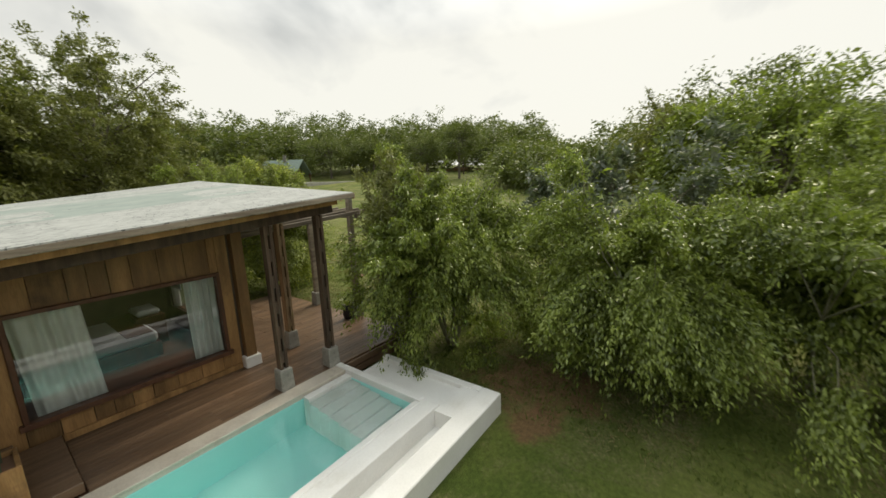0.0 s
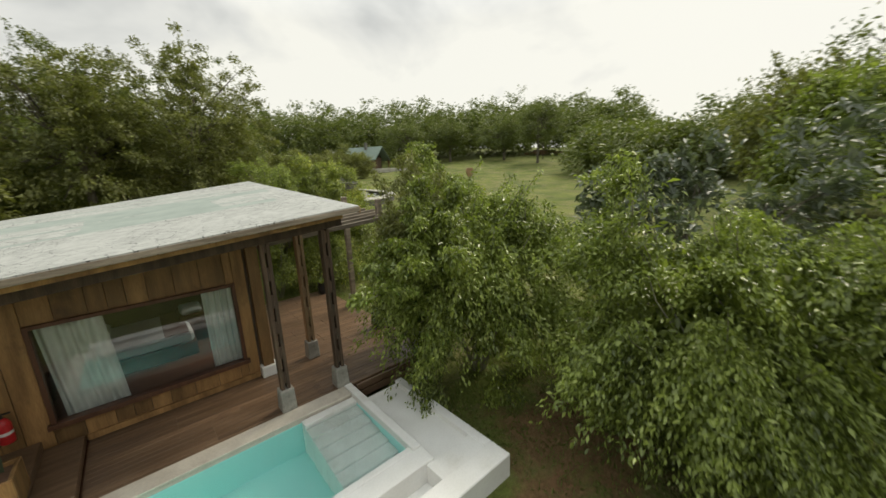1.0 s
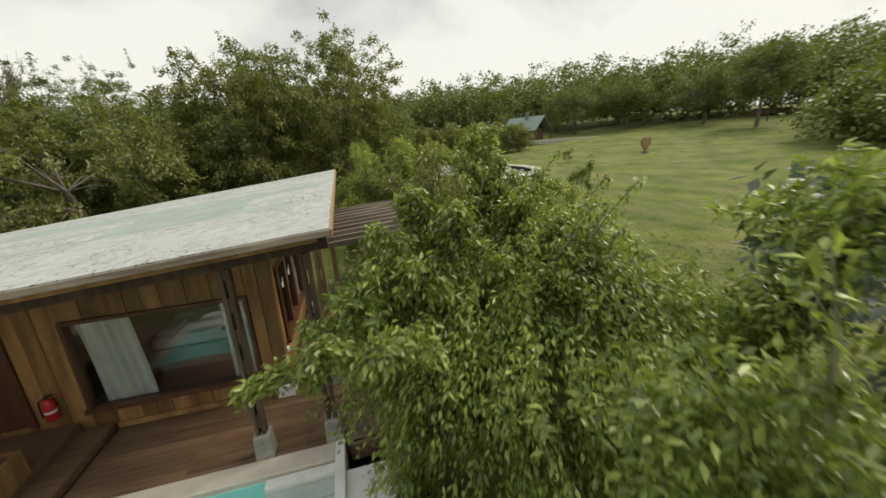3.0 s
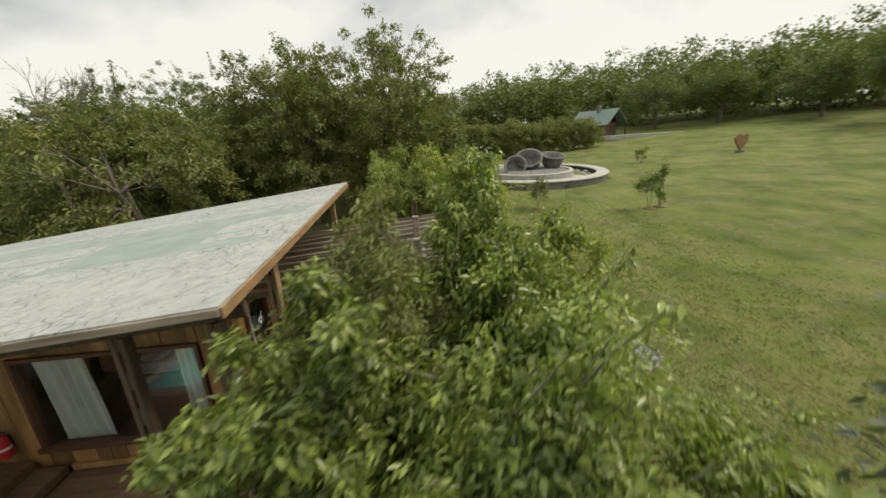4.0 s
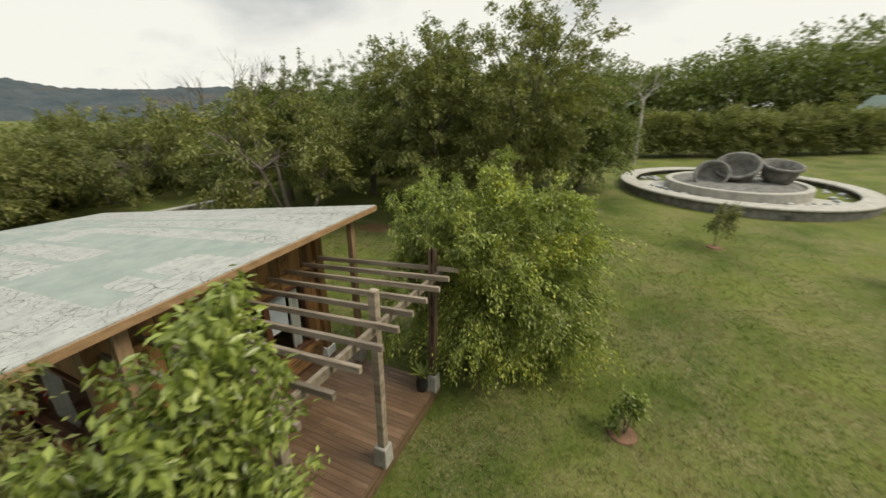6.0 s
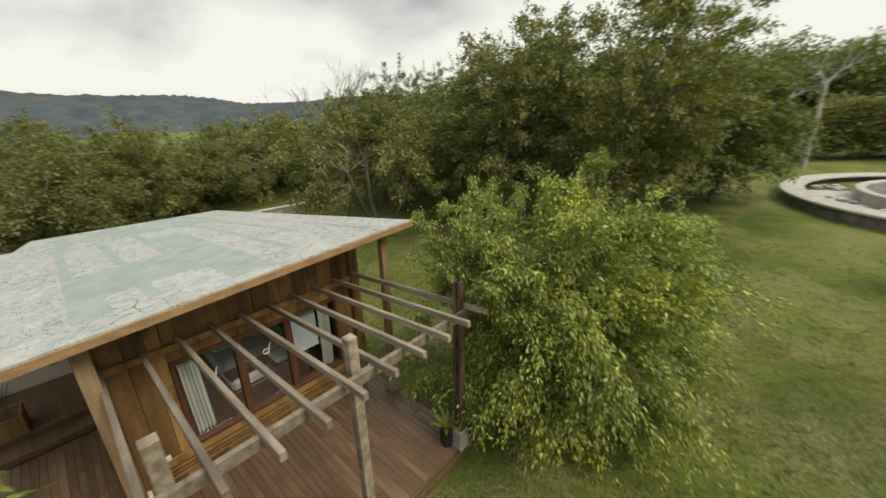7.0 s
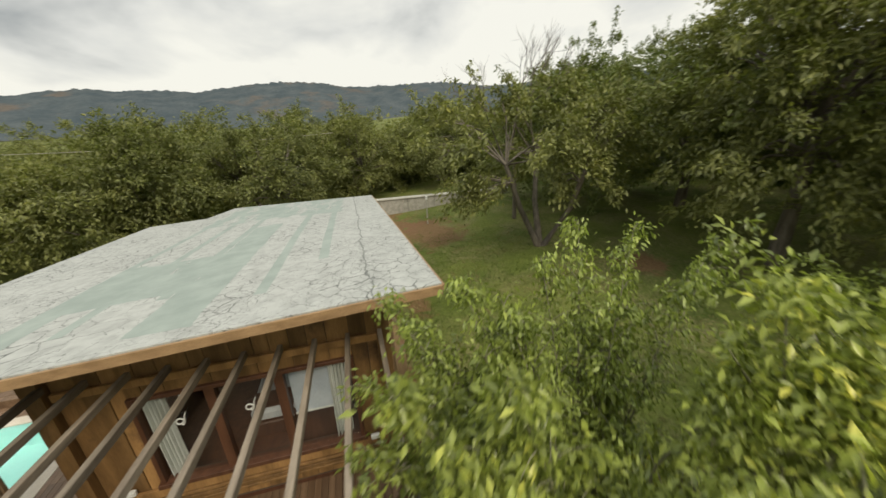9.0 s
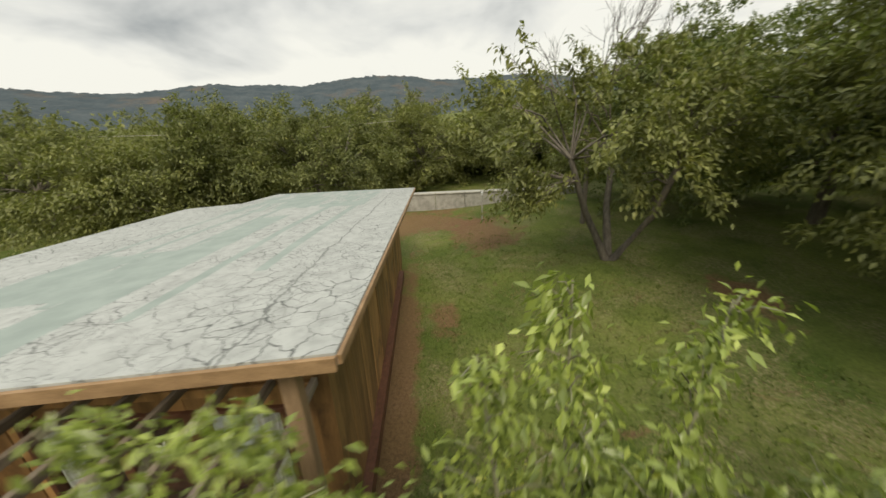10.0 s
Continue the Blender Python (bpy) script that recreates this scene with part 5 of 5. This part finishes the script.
for k in range(230):
    a, r = g.uniform(0, 2 * math.pi), 0.76 * math.sqrt(g.random())
    s = g.uniform(0.03, 0.06)
    o = new("pebble", pm)
    o.parent = bed
    o.matrix_local = pose(r * math.cos(a), r * math.sin(a), 0.045, 0, 0, g.uniform(0, 360)) @ Matrix.Diagonal((s, s * g.uniform(0.6, 1), s * 0.6, 1))
for k in range(34):
    a = 2 * math.pi * k / 34
    s = g.uniform(0.035, 0.08)
    a, q = a + g.uniform(-0.07, 0.07), 0.84 + 0.09 * math.sin(2.3 * a) + g.uniform(-0.035, 0.035)
    o = new("edge_stone", rm)
    o.parent = bed
    o.matrix_local = pose(q * math.cos(a), q * math.sin(a), 0.035, 0, 0, g.uniform(0, 360)) @ Matrix.Diagonal((s, s * 0.8, s * 0.7, 1))
bed.scale = (0.68, 0.86, 1.0)
bed.rotation_euler = (0, 0, radians(25))

# ---- things at the cabin ----
def potted_plant(x, y):
    p = thing("potted_plant", "spiky green plant in a dark glazed pot", "potted plant", (x, y, 0.0), "pots on the deck")
    part("pot", lathe([(0.10, 0), (0.13, 0.12), (0.12, 0.25), (0.10, 0.33), (0.125, 0.36), (0.105, 0.36), (0.09, 0.31)], 18), M_BLACK, p, "dark glazed pot", True)
    part("soil", lathe([(0.095, 0.28), (0.09, 0.33)], 14), M_SOIL, p)
    g = random.Random(int(y * 100))
    for k in range(12):
        a = 2 * math.pi * k / 12 + g.uniform(-0.2, 0.2)
        ln, rise = g.uniform(0.22, 0.32), g.uniform(0.2, 0.42)
        bm = bmesh.new()
        rows = []
        for s in np.linspace(0, 1, 5):
            w = 0.03 * math.sin(math.pi * (0.15 + 0.85 * s)) + 0.002
            r, z = 0.02 + ln * s, 0.33 + rise * (s - 0.45 * s * s)
            c = Vector((r * math.cos(a), r * math.sin(a), z))
            t = Vector((-math.sin(a), math.cos(a), 0)) * w
            rows.append((bm.verts.new(c - t + Vector((0, 0, 0.006))), bm.verts.new(c), bm.verts.new(c + t + Vector((0, 0, 0.006)))))
        for p0, p1 in zip(rows, rows[1:]):
            bm.faces.new((p0[0], p0[1], p1[1], p1[0])); bm.faces.new((p0[1], p0[2], p1[2], p1[1]))
        part("leaf", bm, L_YELLOW, p)


potted_plant(1.80, 5.02)
potted_plant(1.72, 1.62)

ex = thing("fire_extinguisher", "red fire extinguisher with a black hose on the board wall", "extinguisher", (-3.97, WY0 - 0.115, 0.42))
part("cylinder", lathe([(0.065, 0), (0.075, 0.02), (0.075, 0.27), (0.05, 0.33), (0.022, 0.35)], 18), M_RED, ex, "red steel cylinder", True)
part("valve", lathe([(0.022, 0.35), (0.022, 0.39), (0.012, 0.41)], 10), M_BLACK, ex)
part("handle", boxed(-0.02, 0.09, -0.012, 0.012, 0.39, 0.41, 0.004), M_BLACK, ex)
bm = bmesh.new()
tube(bm, [(0.01, 0, 0.38), (-0.09, -0.02, 0.33), (-0.095, -0.03, 0.18), (-0.085, -0.03, 0.08)], [0.012, 0.012, 0.012, 0.018], 6)
part("hose", bm, M_BLACK, ex, "black rubber hose", True)
part("label_band", lathe([(0.0762, 0.13), (0.0762, 0.17)], 18), M_WHITE, ex)
part("bracket", boxed(-0.03, 0.03, 0.07, 0.092, 0.10, 0.30), M_BLACK, ex)
for x, y, z in ((WX + 0.03, 1.74, 0.60), (WX + 0.03, 4.93, 0.56)):
    s = thing("socket_box", "white plastic socket box on the board wall", "socket", (x, y, z), "socket boxes")
    part("box_body", boxed(0, 0.05, -0.065, 0.065, -0.04, 0.04, 0.008), M_WHITE, s)
    part("cover", boxed(0.05, 0.058, -0.055, 0.055, -0.032, 0.032, 0.003), M_WHITE, s)
lamp = thing("wall_lamp", "small white lamp under the eave", "lamp", (-1.25, 1.30, 2.63))
part("lamp_body", lathe([(0.05, 0), (0.055, 0.03), (0.045, 0.10), (0.02, 0.12)], 14), M_WHITE, lamp, smooth=True)


def curtain(axis, at, a0, a1, z0, z1, slant=0.0):
    """Gathered cloth hanging in folds; slant drags its foot sideways."""
    n = 60
    c = thing("curtain", "pale gathered curtain inside the window", "curtain", (0, 0, 0), "curtains")
    bm = bmesh.new()
    rows = []
    for j in range(9):
        t = j / 8
        row = []
        for i in range(n + 1):
            u = i / n
            p = a0 + (a1 - a0) * u + slant * (1 - t) * 1.0
            d = 0.048 * math.sin(u * math.pi * 2 * 5 + 0.6 * math.sin(3 * t)) * (1.0 - 0.3 * t) + 0.012 * math.sin(u * 41 + t * 2)
            z = z0 + (z1 - z0) * t
            row.append(bm.verts.new((p, at + d, z) if axis == "x" else (at + d, p, z)))
        rows.append(row)
    for r0, r1 in zip(rows, rows[1:]):
        for i in range(n):
            bm.faces.new((r0[i], r0[i + 1], r1[i + 1], r1[i]))
    part("cloth", bm, M_CURTAIN, c, smooth=True)
    q0, q1 = (a0, a1)
    rod = boxed(q0, q1, at - 0.012, at + 0.012, z1, z1 + 0.024) if axis == "x" else boxed(at - 0.012, at + 0.012, q0, q1, z1, z1 + 0.024)
    part("rail", rod, M_DARKWOOD, c)


curtain("x", WY0 + 0.185, -3.56, -2.86, 0.34, 1.90, 0.10)
curtain("x", WY0 + 0.185, -1.62, -1.16, 0.36, 1.88)
curtain("y", WX - 0.085, 2.18, 2.43, 0.63, 1.97, 0.03)
curtain("y", WX - 0.085, 4.42, 4.66, 0.63, 1.97, -0.03)
# added panel; its pale colour stands in for brightness behind the glass
M_PALE_PANEL = surface("pale_blue_panel", (0.52, 0.58, 0.66), (0.66, 0.71, 0.78), 4.0, 0.9, 0.2, 60)
bl = thing("window_blind", "pale blue panel added behind the last light of the window", "blind", (WX - 0.15, 4.15, 1.15))
part("panel_sheet", boxed(-0.008, 0.008, -0.27, 0.25, 0.0, 0.84, 0.004), M_PALE_PANEL, bl)
part("panel_foot_bar", boxed(-0.015, 0.015, -0.28, 0.26, -0.03, -0.001, 0.004), M_WHITE, bl)
for y in (2.55, 3.37):
    o = thing("window_ornament", "white curled metal ornament hung on the window", "ornament", (WX + 0.012, y, 1.55), "window ornaments")
    bm = bmesh.new()
    tube(bm, [(0, 0.055 * math.cos(a) * (1 - a / 14), 0.055 * math.sin(a) * (1 - a / 14)) for a in np.linspace(-1.2, 6.0, 16)], [0.012] * 16, 6)
    part("curl", bm, M_WHITE, o, smooth=True)
    bm = bmesh.new()
    tube(bm, [(0, 0.02, -0.05), (0, 0.06, 0.0), (0.0, 0.07, 0.08), (0, 0.10, 0.14)], [0.016, 0.013, 0.010, 0.005], 6)
    part("tail", bm, M_WHITE, o, smooth=True)
bedroom = thing("bed", "made bed with white linen and pillows", "bed", (-2.55, 3.75, 0.15))
part("bed_base", boxed(-0.95, 0.85, -0.8, 0.8, 0.0, 0.28, 0.02), M_DARKWOOD, bedroom)
part("mattress", boxed(-0.92, 0.82, -0.77, 0.77, 0.28, 0.50, 0.05), M_LINEN, bedroom)
part("headboard", boxed(-1.03, -0.96, -0.85, 0.85, 0.0, 0.95, 0.02), M_DARKWOOD, bedroom)
for y in (-0.38, 0.38):
    part("pillow", boxed(-0.85, -0.45, y - 0.3, y + 0.3, 0.51, 0.63, 0.05), M_LINEN, bedroom)
part("runner", boxed(0.35, 0.75, -0.775, 0.775, 0.495, 0.515, 0.006), M_DARKWOOD, bedroom)
sink = thing("washstand", "white basin on a small timber stand", "washstand", (-1.65, 4.0, 0.15))
part("stand", boxed(-0.25, 0.25, -0.35, 0.35, 0, 0.62, 0.01), M_DARKWOOD, sink)
part("basin", boxed(-0.2, 0.2, -0.28, 0.28, 0.62, 0.74, 0.04), M_LINEN, sink)
pl = thing("planter", "timber planter box with a tall striped plant by the pool", "planter", (-3.95, 0.12, 0.262))
for a in ((-0.26, 0.26, -0.24, -0.20), (-0.26, 0.26, 0.20, 0.24), (-0.26, -0.22, -0.20, 0.20), (0.22, 0.26, -0.20, 0.20)):
    part("planter_board", boxed(*a, 0, 0.38, 0.006), M_BOARD, pl)
part("planter_soil", boxed(-0.22, 0.22, -0.20, 0.20, 0.02, 0.33), M_SOIL, pl)
g = random.Random(5)
for k in range(9):
    bm = bmesh.new()
    bx, by = g.uniform(-0.13, 0.13), g.uniform(-0.12, 0.12)
    dx, dy = g.uniform(-0.16, 0.16), g.uniform(-0.16, 0.16)
    h = g.uniform(0.45, 0.8)
    rows = []
    for s in np.linspace(0, 1, 6):
        w = 0.035 * math.sin(math.pi * (0.2 + 0.79 * s))
        c = Vector((bx + dx * s * s, by + dy * s * s, 0.32 + h * s))
        rows.append((bm.verts.new(c + Vector((-w, 0, 0))), bm.verts.new(c + Vector((0, 0.012, 0))), bm.verts.new(c + Vector((w, 0, 0)))))
    for p0, p1 in zip(rows, rows[1:]):
        bm.faces.new((p0[0], p0[1], p1[1], p1[0])); bm.faces.new((p0[1], p0[2], p1[2], p1[1]))
    part("leaf", bm, L_SILVER, pl)

# low wall and pole beyond the cabin
lw = tagged(new("garden_wall"), "low concrete garden wall below the trees", "wall", kind="structure")
for k in range(9):
    part("wall_block", boxed(-17.2, -16.9, 0.2 + 1.6 * k, 0.2 + 1.6 * (k + 1) - 0.02, -0.4, 0.55, 0.01), M_CONCRETE, lw)
    part("cap", boxed(-17.26, -16.84, 0.2 + 1.6 * k, 0.2 + 1.6 * (k + 1) - 0.01, 0.55, 0.62, 0.01), M_RIM, lw)
pole = thing("marker_pole", "thin pale pole standing in the lawn", "pole", at_ground(-13.95, 8.7))
part("shaft", lathe([(0.03, 0), (0.025, 1.3)], 8), M_RIM, pole)
part("pole_cap", lathe([(0.06, 1.28), (0.06, 1.42), (0.02, 1.45)], 10), M_WHITE, pole)

# ---- boards and planks, last ----
cladding(wall_front, "x", WY0 + 0.03, WXB, WX - 0.11, 0.0, (F_WIN, F_DOOR), -1)
cladding(wall_end, "y", WX - 0.03, WY0 + 0.075, WY1 - 0.09, 0.02, (E_WIN,), 1)
cladding(wall_back, "x", WY1 - 0.03, WXB, WX - 0.08, -0.3, (), 1, 0.3)
# deck planks run along the cabin; round the outside they stop at the wall
unit = {}


def plank(x0, x1, y0, y1, z, parent):
    key = round(x1 - x0, 2)
    if key not in unit:
        unit[key] = mesh_of("plank", boxed(0, key, 0, 0.0975, -0.03, 0, 0.003), M_DECK)
    o = new("plank", unit[key])
    o.parent = parent
    o.location = (x0, y0, z + rnd.uniform(-0.0015, 0.0015))


y = -0.135
while y < 5.30:
    if y < WY0 - 0.1:
        cuts = [-3.30, -1.9 + rnd.choice((-0.4, 0, 0.4)), 0.1 + rnd.choice((-0.4, 0, 0.4)), 2.0]
    else:
        cuts = [WX + 0.06, 0.5 + rnd.choice((-0.4, 0, 0.4)), 2.0]
    for a, b in zip(cuts, cuts[1:]):
        plank(a, b - 0.004, y, y + 0.096, 0.0, deck)
    y += 0.1
